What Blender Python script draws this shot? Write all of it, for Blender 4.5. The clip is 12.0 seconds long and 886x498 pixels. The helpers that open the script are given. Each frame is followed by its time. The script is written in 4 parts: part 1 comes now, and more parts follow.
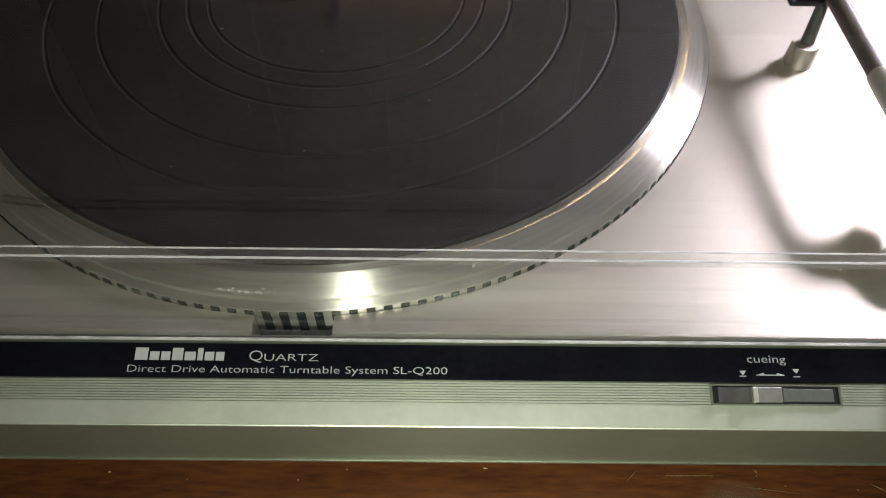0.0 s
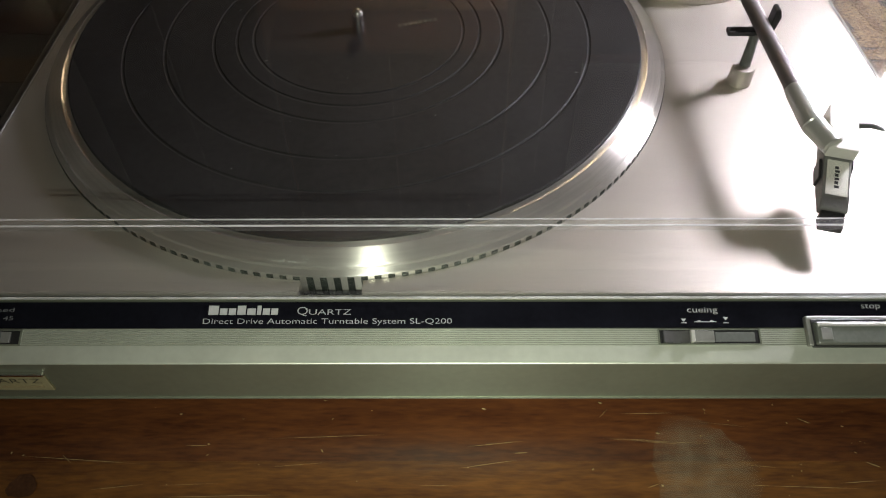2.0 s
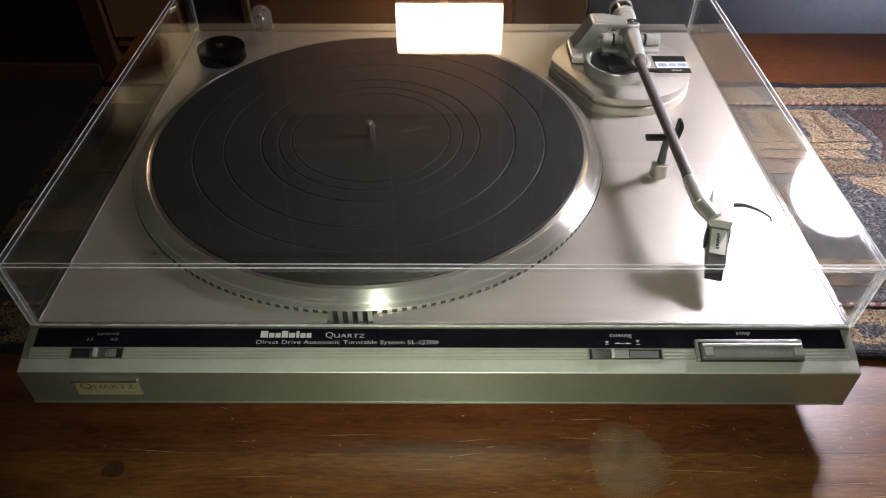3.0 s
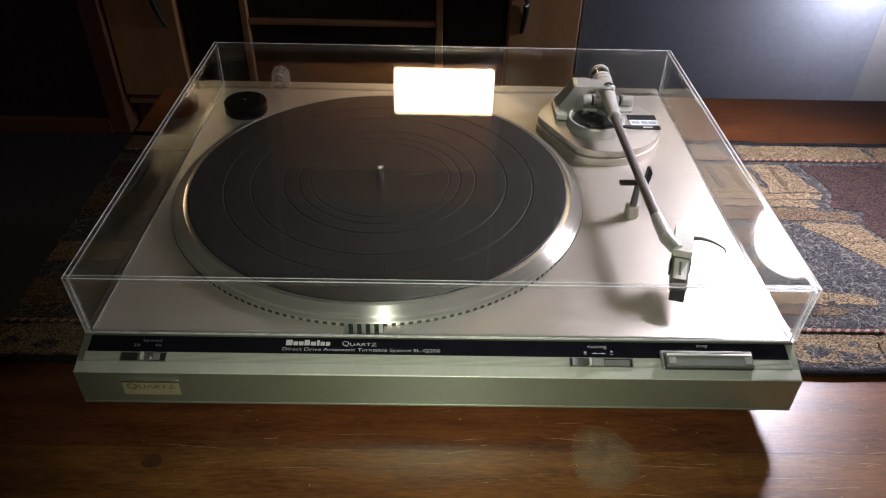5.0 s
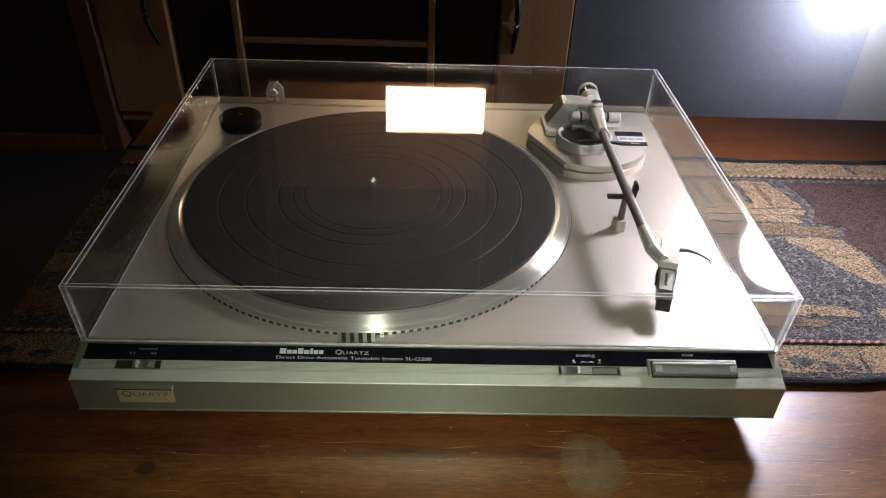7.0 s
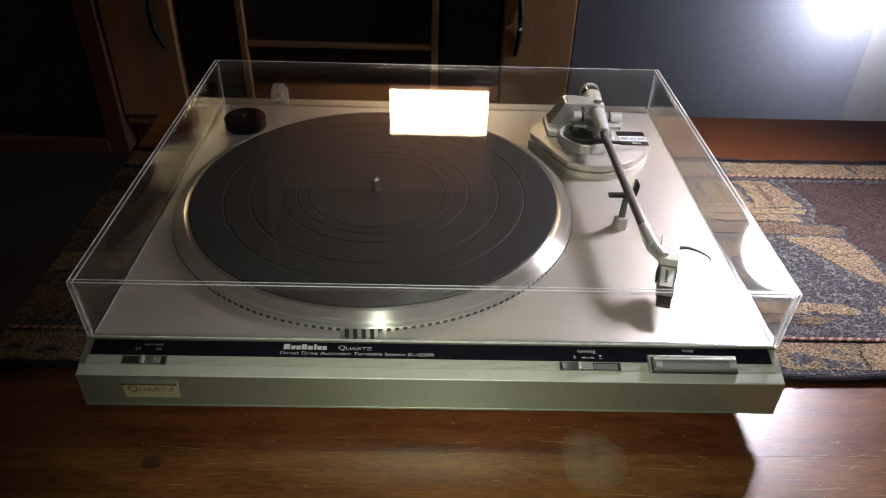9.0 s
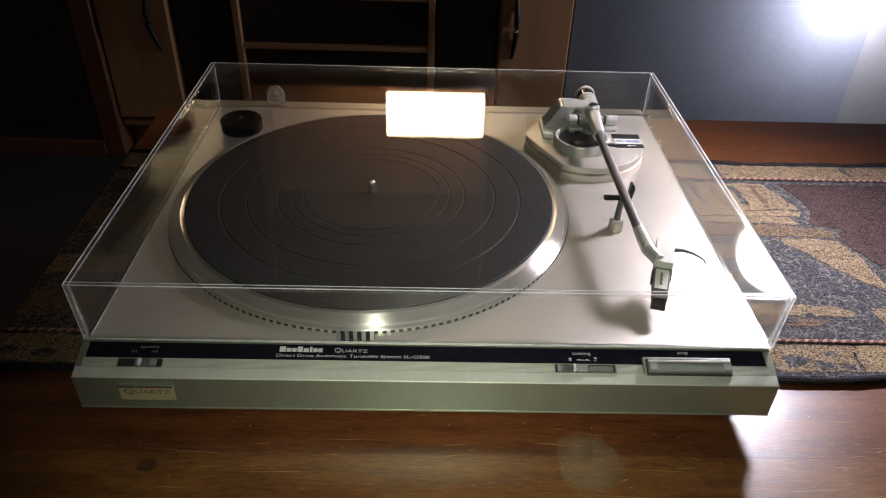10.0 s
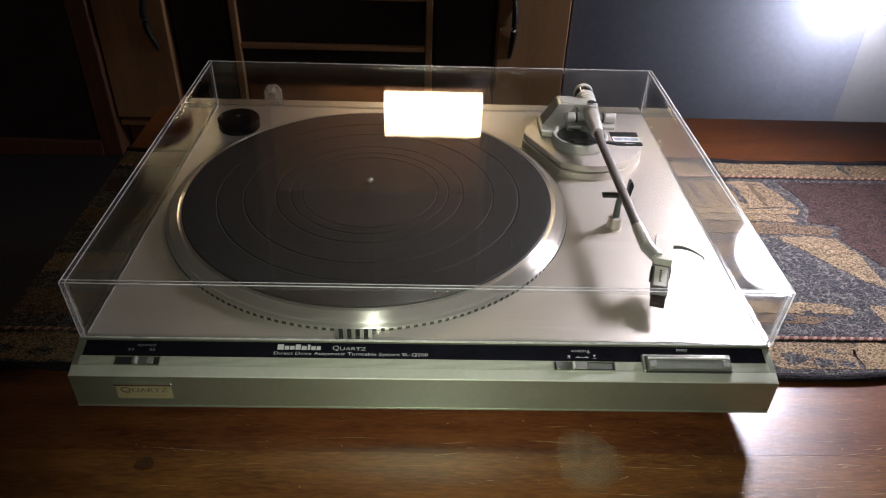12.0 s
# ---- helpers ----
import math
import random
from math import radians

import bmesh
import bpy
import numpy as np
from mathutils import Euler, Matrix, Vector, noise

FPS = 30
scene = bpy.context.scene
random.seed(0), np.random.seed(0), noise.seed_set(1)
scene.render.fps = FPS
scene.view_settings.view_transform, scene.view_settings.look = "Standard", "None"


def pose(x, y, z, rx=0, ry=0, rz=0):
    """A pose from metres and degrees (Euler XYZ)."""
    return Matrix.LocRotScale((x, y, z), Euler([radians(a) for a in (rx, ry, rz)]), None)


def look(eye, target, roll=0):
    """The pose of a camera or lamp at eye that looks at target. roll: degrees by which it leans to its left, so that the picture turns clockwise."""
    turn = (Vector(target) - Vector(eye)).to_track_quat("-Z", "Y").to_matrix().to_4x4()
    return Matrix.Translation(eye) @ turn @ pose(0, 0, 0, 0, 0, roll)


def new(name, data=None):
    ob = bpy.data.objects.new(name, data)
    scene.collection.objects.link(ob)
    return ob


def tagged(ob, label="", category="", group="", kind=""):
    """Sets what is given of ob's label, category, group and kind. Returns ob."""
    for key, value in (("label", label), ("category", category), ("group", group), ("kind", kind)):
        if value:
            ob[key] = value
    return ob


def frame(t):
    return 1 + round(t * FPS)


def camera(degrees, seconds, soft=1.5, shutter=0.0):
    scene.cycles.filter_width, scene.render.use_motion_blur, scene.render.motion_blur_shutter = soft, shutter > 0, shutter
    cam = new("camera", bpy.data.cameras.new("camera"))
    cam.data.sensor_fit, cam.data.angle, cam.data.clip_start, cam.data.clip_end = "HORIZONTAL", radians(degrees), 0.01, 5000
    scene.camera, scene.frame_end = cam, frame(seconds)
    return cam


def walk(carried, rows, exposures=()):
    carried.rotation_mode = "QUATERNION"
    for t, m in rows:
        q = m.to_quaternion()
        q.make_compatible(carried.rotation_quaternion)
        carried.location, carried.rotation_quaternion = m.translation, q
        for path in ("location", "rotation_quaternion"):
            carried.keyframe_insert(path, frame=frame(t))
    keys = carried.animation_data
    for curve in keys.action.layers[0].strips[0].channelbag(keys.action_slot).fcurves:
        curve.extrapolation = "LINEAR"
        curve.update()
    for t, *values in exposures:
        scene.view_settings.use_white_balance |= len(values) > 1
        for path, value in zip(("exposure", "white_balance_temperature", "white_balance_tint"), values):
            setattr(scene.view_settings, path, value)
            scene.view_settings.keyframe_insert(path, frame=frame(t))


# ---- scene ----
cam = camera(62.8, 12.0, soft=1.1)
# seconds, eye in metres, then yaw, pitch and roll in degrees
ROWS = [
    (0, -0.0027, -0.0907, 0.2418, -0.39, -52.34, 0.84),
    (0.5, 0.0035, -0.0943, 0.2426, 0.28, -51.68, 0.22),
    (1, 0.0059, -0.0974, 0.2429, 1.31, -51.15, -0.78),
    (1.5, 0.0030, -0.1085, 0.2505, 0.89, -50.76, -0.74),
    (2, -0.0019, -0.1442, 0.2772, 0.53, -49.83, -0.51),
    (2.5, -0.0014, -0.1810, 0.3117, -0.28, -46.64, -0.33),
    (3, 0.0029, -0.2331, 0.3390, 0.17, -42.35, 0.00),
    (3.2, 0.0029, -0.2504, 0.3435, 0.10, -40.73, 0.32),
    (4.8, -0.0053, -0.2948, 0.3639, -0.85, -37.75, 1.26),
    (5, -0.0049, -0.2955, 0.3635, -0.92, -37.53, 1.42),
    (5.5, -0.0053, -0.2982, 0.3632, -1.21, -36.98, 1.85),
    (6, -0.0042, -0.3018, 0.3644, -1.35, -36.51, 1.79),
    (6.5, -0.0052, -0.3053, 0.3653, -1.48, -36.19, 2.04),
    (7, -0.0054, -0.3064, 0.3648, -1.76, -35.98, 2.08),
    (9, -0.0042, -0.3130, 0.3640, -1.35, -35.66, 1.81),
    (9.5, -0.0044, -0.3133, 0.3655, -1.46, -35.67, 1.87),
    (10, -0.0035, -0.3137, 0.3652, -1.65, -35.52, 1.98),
    (10.5, -0.0034, -0.3141, 0.3652, -1.75, -35.34, 1.97),
    (11, -0.0032, -0.3158, 0.3645, -1.76, -35.25, 2.01),
    (11.5, -0.0034, -0.3151, 0.3623, -1.78, -35.26, 2.02),
    (12, -0.0038, -0.3136, 0.3624, -1.86, -35.45, 2.01),
]


def aim(x, y, z, yaw, pitch, roll):
    """A pose from an eye, a yaw to the left, a pitch upwards and a roll."""
    turn = Matrix.Rotation(radians(yaw), 4, "Z") @ Matrix.Rotation(radians(90 + pitch), 4, "X") @ Matrix.Rotation(radians(roll), 4, "Z")
    return Matrix.Translation((x, y, z)) @ turn


walk(cam, [(t, aim(*row)) for t, *row in ROWS], [(0, 0.18), (1.5, 0.16), (3.0, 0.07), (5.0, 0.07), (12.0, 0.1)])

# ---- light ----
world = bpy.data.worlds.new("room_night")
scene.world = world
world.use_nodes = True
world.node_tree.nodes["Background"].inputs[0].default_value = (0.02, 0.018, 0.016, 1)
world.node_tree.nodes["Background"].inputs[1].default_value = 0.3

S = 0.1  # plan numbers are in decimetres


def area_lamp(name, eye, target, size, watts, colour, shape="DISK", size_y=None):
    data = bpy.data.lights.new(name, "AREA")
    data.shape, data.size, data.energy, data.color = shape, size * S, watts, colour
    if size_y:
        data.size_y = size_y * S
    ob = new(name, data)
    ob.matrix_world = look(Vector(eye) * S, Vector(target) * S)
    return ob


LAMP = Vector((3.5, 2.72, 2.46))      # middle of the reading lamp's glowing disc
LAMP_AIM = Vector((3.0, 1.92, 1.46))
# unseen fixed light, added in place of one carried with the camera
area_lamp("room_lamp", (0.0, -4.4, 4.5), (0.25, -0.2, 0.2), 0.06, 0.3, (0.95, 1.0, 0.84)).data.spread = radians(52)

# ---- materials ----


def mat(name, base, rough=0.5, metal=0.0, vary=0.15, grain=40.0, bump=0.0, stretch=(1, 1, 1), dark=None, coat=0.0, spec=0.5, rvary=0.1, island=False):
    """A principled material whose colour and roughness vary at two scales, with a fine relief."""
    m = bpy.data.materials.new(name)
    m.use_nodes = True
    nt, n = m.node_tree, m.node_tree.nodes
    b = n["Principled BSDF"]
    tc = n.new("ShaderNodeTexCoord")
    mp = n.new("ShaderNodeMapping")
    mp.inputs["Scale"].default_value = stretch
    nt.links.new(tc.outputs["Object"], mp.inputs[0])
    fine, wide = n.new("ShaderNodeTexNoise"), n.new("ShaderNodeTexNoise")
    fine.inputs["Scale"].default_value, fine.inputs["Detail"].default_value = grain * 8, 6
    wide.inputs["Scale"].default_value, wide.inputs["Detail"].default_value = grain, 4
    for t in (fine, wide):
        nt.links.new(mp.outputs[0], t.inputs["Vector"])
    mixf = n.new("ShaderNodeMath")
    mixf.operation = "MULTIPLY_ADD"
    mixf.inputs[1].default_value, mixf.inputs[2].default_value = 0.5, 0.0
    nt.links.new(fine.outputs["Fac"], mixf.inputs[0])
    half = n.new("ShaderNodeMath")
    half.operation = "MULTIPLY_ADD"
    half.inputs[1].default_value = 0.5
    nt.links.new(wide.outputs["Fac"], half.inputs[0])
    nt.links.new(mixf.outputs[0], half.inputs[2])
    ramp = n.new("ShaderNodeValToRGB")
    lo = dark or tuple(c * (1 - vary) for c in base)
    hi = base if dark else tuple(min(1, c * (1 + vary)) for c in base)
    ramp.color_ramp.elements[0].position, ramp.color_ramp.elements[1].position = 0.35, 0.65
    ramp.color_ramp.elements[0].color, ramp.color_ramp.elements[1].color = (*lo, 1), (*hi, 1)
    nt.links.new(half.outputs[0], ramp.inputs[0])
    col = ramp.outputs[0]
    if island:
        oi = n.new("ShaderNodeObjectInfo")
        hsv = n.new("ShaderNodeHueSaturation")
        mr = n.new("ShaderNodeMapRange")
        mr.inputs[3].default_value, mr.inputs[4].default_value = 0.8, 1.2
        nt.links.new(oi.outputs["Random"], mr.inputs[0])
        nt.links.new(mr.outputs[0], hsv.inputs["Value"])
        nt.links.new(col, hsv.inputs["Color"])
        col = hsv.outputs[0]
    nt.links.new(col, b.inputs["Base Color"])
    rr = n.new("ShaderNodeMapRange")
    rr.inputs[3].default_value, rr.inputs[4].default_value = max(0.02, rough - rvary), min(1, rough + rvary)
    nt.links.new(wide.outputs["Fac"], rr.inputs[0])
    nt.links.new(rr.outputs[0], b.inputs["Roughness"])
    b.inputs["Metallic"].default_value = metal
    b.inputs["Coat Weight"].default_value = coat
    b.inputs["Specular IOR Level"].default_value = spec
    if bump:
        bp = n.new("ShaderNodeBump")
        bp.inputs["Strength"].default_value, bp.inputs["Distance"].default_value = bump, 0.0005
        nt.links.new(fine.outputs["Fac"], bp.inputs["Height"])
        nt.links.new(bp.outputs[0], b.inputs["Normal"])
    return m


def glow(name, colour, strength):
    m = bpy.data.materials.new(name)
    m.use_nodes = True
    n = m.node_tree.nodes
    e = n.new("ShaderNodeEmission")
    e.inputs[0].default_value, e.inputs[1].default_value = (*colour, 1), strength
    m.node_tree.links.new(e.outputs[0], n["Material Output"].inputs[0])
    return m


def clear(name, gloss_rough=0.02, haze=0.0, tint=(0.985, 0.99, 0.985), ior=1.49, hazecol=(0.8, 0.8, 0.8)):
    """Thin clear acrylic: light goes straight through, and the surface mirrors by its Fresnel gloss."""
    m = bpy.data.materials.new(name)
    m.use_nodes = True
    nt, n = m.node_tree, m.node_tree.nodes
    n.remove(n["Principled BSDF"])
    tr, gl, fr, mx = n.new("ShaderNodeBsdfTransparent"), n.new("ShaderNodeBsdfGlossy"), n.new("ShaderNodeLayerWeight"), n.new("ShaderNodeMixShader")
    tr.inputs[0].default_value = (*tint, 1)
    gl.inputs["Roughness"].default_value = gloss_rough
    fr.inputs[0].default_value = 0.5
    power, lift = n.new("ShaderNodeMath"), n.new("ShaderNodeMath")
    power.operation, lift.operation = "POWER", "MULTIPLY_ADD"
    power.inputs[1].default_value = 5.0
    f0 = ((ior - 1) / (ior + 1)) ** 2
    lift.inputs[1].default_value, lift.inputs[2].default_value = 1 - f0, f0
    nt.links.new(fr.outputs["Facing"], power.inputs[0])
    nt.links.new(power.outputs[0], lift.inputs[0])
    nt.links.new(lift.outputs[0], mx.inputs[0])
    nt.links.new(tr.outputs[0], mx.inputs[1])
    nt.links.new(gl.outputs[0], mx.inputs[2])
    out = mx.outputs[0]
    if haze:
        df, m2 = n.new("ShaderNodeBsdfDiffuse"), n.new("ShaderNodeMixShader")
        tl, ad = n.new("ShaderNodeBsdfTranslucent"), n.new("ShaderNodeMixShader")
        for s in (df, tl):
            s.inputs[0].default_value = (*hazecol, 1)
        nt.links.new(df.outputs[0], ad.inputs[1])
        nt.links.new(tl.outputs[0], ad.inputs[2])
        no = n.new("ShaderNodeTexNoise")
        no.inputs["Scale"].default_value, no.inputs["Detail"].default_value = 120, 5
        tc, mr = n.new("ShaderNodeTexCoord"), n.new("ShaderNodeMapRange")
        nt.links.new(tc.outputs["Object"], no.inputs["Vector"])
        mr.inputs[1].default_value, mr.inputs[2].default_value = 0.3, 0.75
        mr.inputs[3].default_value, mr.inputs[4].default_value = haze * 0.5, haze * 1.5
        nt.links.new(no.outputs["Fac"], mr.inputs[0])
        nt.links.new(mr.outputs[0], m2.inputs[0])
        nt.links.new(out, m2.inputs[1])
        nt.links.new(ad.outputs[0], m2.inputs[2])
        out = m2.outputs[0]
    nt.links.new(out, n["Material Output"].inputs[0])
    return m


def spun_metal(name, base, rough, aniso):
    """Aluminium turned on a lathe: fine rings and streaks of light along the radius."""
    m = bpy.data.materials.new(name)
    m.use_nodes = True
    nt, n = m.node_tree, m.node_tree.nodes
    b = n["Principled BSDF"]
    b.inputs["Metallic"].default_value, b.inputs["Roughness"].default_value = 0.82, rough
    b.inputs["Anisotropic"].default_value, b.inputs["Anisotropic Rotation"].default_value = aniso, 0.25
    tg = n.new("ShaderNodeTangent")
    tg.direction_type, tg.axis = "RADIAL", "Z"
    nt.links.new(tg.outputs[0], b.inputs["Tangent"])
    tc, ln, no = n.new("ShaderNodeTexCoord"), n.new("ShaderNodeVectorMath"), n.new("ShaderNodeTexNoise")
    ln.operation = "LENGTH"
    nt.links.new(tc.outputs["Object"], ln.inputs[0])
    no.noise_dimensions = "1D"
    no.inputs["Scale"].default_value, no.inputs["Detail"].default_value = 900, 3
    nt.links.new(ln.outputs["Value"], no.inputs["W"])
    n2 = n.new("ShaderNodeTexNoise")
    n2.inputs["Scale"].default_value, n2.inputs["Detail"].default_value = 60, 5
    nt.links.new(tc.outputs["Object"], n2.inputs["Vector"])
    ramp = n.new("ShaderNodeValToRGB")
    ramp.color_ramp.elements[0].position, ramp.color_ramp.elements[1].position = 0.25, 0.7
    ramp.color_ramp.elements[0].color = (*[c * 0.82 for c in base], 1)
    ramp.color_ramp.elements[1].color = (*base, 1)
    ad = n.new("ShaderNodeMath")
    ad.operation = "MULTIPLY_ADD"
    ad.inputs[1].default_value = 0.4
    nt.links.new(n2.outputs["Fac"], ad.inputs[0])
    mul = n.new("ShaderNodeMath")
    mul.operation = "MULTIPLY"
    mul.inputs[1].default_value = 0.6
    nt.links.new(no.outputs["Fac"], mul.inputs[0])
    nt.links.new(mul.outputs[0], ad.inputs[2])
    nt.links.new(ad.outputs[0], ramp.inputs[0])
    nt.links.new(ramp.outputs[0], b.inputs["Base Color"])
    bp = n.new("ShaderNodeBump")
    bp.inputs["Strength"].default_value, bp.inputs["Distance"].default_value = 0.08, 0.0002
    nt.links.new(no.outputs["Fac"], bp.inputs["Height"])
    nt.links.new(bp.outputs[0], b.inputs["Normal"])
    return m


SILVER = mat("champagne_silver_paint", (0.53, 0.487, 0.432), 0.42, 0.68, 0.05, 30, 0.06, stretch=(1, 12, 12))
# one silver, two tones: the front's shade and the strip's light painted in
SILVER_SHADED = mat("satin_silver_shaded", (0.29, 0.313, 0.243), 0.36, 0.72, 0.05, 40, 0.08)
SILVER_LIT = mat("satin_silver_lit", (0.54, 0.56, 0.48), 0.4, 0.55, 0.05, 40, 0.08)
SLIDE = mat("dark_satin_metal", (0.24, 0.24, 0.235), 0.3, 0.85, 0.08, 80, 0.03)
SILVER_DARK = mat("shaded_zinc", (0.30, 0.30, 0.28), 0.4, 0.6, 0.1, 60, 0.05)
SILVER_ARM = mat("cast_silver_arm", (0.62, 0.61, 0.57), 0.32, 0.55, 0.06, 80, 0.05)
CHROME = mat("polished_chrome", (0.8, 0.8, 0.78), 0.2, 1.0, 0.04, 80, 0.0, rvary=0.05)
CART = mat("grey_cartridge_plastic", (0.17, 0.165, 0.155), 0.4, 0.1, 0.15, 90, 0.05)
TUBE = mat("satin_arm_tube", (0.17, 0.15, 0.15), 0.5, 0.6, 0.06, 90, 0.03)
BLACK = mat("gloss_black_acrylic", (0.006, 0.006, 0.009), 0.05, 0.0, 0.3, 60, 0.0, rvary=0.0, spec=0.03)
b = BLACK.node_tree.nodes["Principled BSDF"]
b.inputs["Anisotropic"].default_value = 0.95
tg = BLACK.node_tree.nodes.new("ShaderNodeTangent")
tg.direction_type, tg.axis = "RADIAL", "X"
BLACK.node_tree.links.new(tg.outputs[0], b.inputs["Tangent"])
BLACK_GLOSS = mat("satin_black_plastic", (0.004, 0.004, 0.005), 0.22, 0.0, 0.3, 80, 0.0, spec=0.3)
KEY = mat("pale_grey_key_plastic", (0.14, 0.15, 0.132), 0.38, 0.2, 0.1, 90, 0.05)
BLACK_PLASTIC = mat("black_plastic", (0.012, 0.012, 0.013), 0.4, 0.0, 0.3, 80, 0.05)
GREY_PLASTIC = mat("grey_plastic", (0.11, 0.115, 0.108), 0.4, 0.1, 0.12, 90, 0.06)
RUBBER = mat("black_rubber_mat", (0.025, 0.0235, 0.0242), 0.58, 0.0, 0.25, 40, 0.12, rvary=0.08, spec=0.16)
PLATTER = spun_metal("spun_aluminium", (0.66, 0.63, 0.59), 0.3, 0.98)
DOT = mat("dark_strobe_paint", (0.018, 0.024, 0.019), 0.5, 0.1, 0.2, 80, 0.0)
INK = mat("pale_grey_print", (0.42, 0.42, 0.43), 0.5, 0.0, 0.08, 90, 0.0)
INK_DIM = mat("dim_grey_print", (0.2, 0.2, 0.21), 0.5, 0.0, 0.1, 90, 0.0)
BADGE = mat("pale_gold_foil", (0.38, 0.34, 0.2), 0.4, 0.35, 0.1, 70, 0.04)
BLUE_INK = mat("pale_blue_print", (0.22, 0.3, 0.42), 0.5, 0.0, 0.1, 90, 0.0)
INK_DARK = mat("dark_brown_print", (0.05, 0.045, 0.03), 0.5, 0.0, 0.1, 90, 0.0)
CHIP = mat("pale_grey_corrosion", (0.5, 0.5, 0.46), 0.6, 0.0, 0.2, 90, 0.1)
CREAM = mat("cream_plastic", (0.68, 0.66, 0.6), 0.45, 0.0, 0.06, 80, 0.03)
PANE = clear("clear_acrylic")
EDGE = clear("sawn_acrylic_edge", 0.2, 0.03)
# the corner's white glow is put in as pale haze
CORNER = clear("glued_acrylic_corner", 0.25, 0.2)
HAZY = clear("cloudy_clear_plastic", 0.15, 0.3)
# milky white for rods that paint glints along the cover's edges
GLINT = clear("acrylic_edge_glint", 0.3, 0.7)
WOOD = mat("varnished_pine", (0.145, 0.058, 0.013), 0.37, 0.0, 0.2, 22, 0.22, stretch=(0.7, 4, 4), dark=(0.058, 0.02, 0.007), coat=0.1, island=True, rvary=0.1)
# darker copy of the pine: shade before the turntable put into plank colour
WOOD_SHADED = mat("varnished_pine_shaded", (0.13, 0.044, 0.0125), 0.37, 0.0, 0.2, 22, 0.22, stretch=(0.7, 4, 4), dark=(0.052, 0.016, 0.007), coat=0.1, rvary=0.1)
for w in (WOOD, WOOD_SHADED):
    w.node_tree.nodes["Principled BSDF"].inputs["Coat Roughness"].default_value = 0.25
KNOT = mat("dark_pine_knot", (0.055, 0.022, 0.01), 0.35, 0.0, 0.4, 90, 0.1)
SCRATCH = mat("bare_scratched_wood", (0.36, 0.26, 0.12), 0.65, 0.0, 0.3, 120, 0.1)
# pale cloud on the tabletop: a reflection painted as a patch of colour
REFLECTION = mat("painted_reflection", (0.36, 0.29, 0.19), 0.4, 0.0, 0.3, 50, 0.1)


def feather(m, centre, reach, most):
    """Lets a patch fade out unevenly from its middle."""
    nt, n = m.node_tree, m.node_tree.nodes
    tc, sub, sc, ln = n.new("ShaderNodeTexCoord"), n.new("ShaderNodeVectorMath"), n.new("ShaderNodeVectorMath"), n.new("ShaderNodeVectorMath")
    sub.operation, sc.operation, ln.operation = "SUBTRACT", "DIVIDE", "LENGTH"
    sub.inputs[1].default_value, sc.inputs[1].default_value = centre, reach
    nt.links.new(tc.outputs["Object"], sub.inputs[0])
    nt.links.new(sub.outputs[0], sc.inputs[0])
    nt.links.new(sc.outputs[0], ln.inputs[0])
    no, mr, mu = n.new("ShaderNodeTexNoise"), n.new("ShaderNodeMapRange"), n.new("ShaderNodeMath")
    no.inputs["Scale"].default_value, no.inputs["Detail"].default_value = 150, 6
    nt.links.new(tc.outputs["Object"], no.inputs["Vector"])
    mr.inputs[1].default_value, mr.inputs[2].default_value = 1.0, 0.55
    mr.inputs[3].default_value, mr.inputs[4].default_value = 0.0, most
    nt.links.new(ln.outputs["Value"], mr.inputs[0])
    mu.operation = "MULTIPLY"
    nt.links.new(mr.outputs[0], mu.inputs[0])
    nt.links.new(no.outputs["Fac"], mu.inputs[1])
    nt.links.new(mu.outputs[0], n["Principled BSDF"].inputs["Alpha"])


feather(REFLECTION, (-0.101, -0.127, 0.4753), (0.024, 0.028, 1), 0.42)
BEECH = mat("pale_beech_laminate", (0.4, 0.215, 0.105), 0.5, 0.0, 0.12, 12, 0.05, stretch=(4, 4, 0.4))
NICHE = mat("pale_warm_laminate", (0.5, 0.33, 0.22), 0.55, 0.0, 0.08, 12, 0.03)
BROWN = mat("dark_brown_laminate", (0.13, 0.052, 0.028), 0.5, 0.0, 0.2, 12, 0.05, stretch=(4, 4, 0.4))
BLACK_GLASS = mat("black_glass", (0.032, 0.022, 0.019), 0.45, 0.0, 0.2, 20, 0.0)
CARPET = mat("dark_carpet", (0.02, 0.0155, 0.0135), 0.95, 0.0, 0.3, 60, 0.5)
PLASTER = mat("dim_plaster", (0.6, 0.55, 0.48), 0.85, 0.0, 0.08, 8, 0.1)
HAZE_BLUE = mat("haze_blue_backdrop", (0.1, 0.103, 0.13), 0.95, 0.0, 0.08, 12, 0.0)
FLARE_GREY = mat("flare_slab_grey", (0.14, 0.135, 0.145), 0.9, 0.0, 0.05, 10, 0.0)


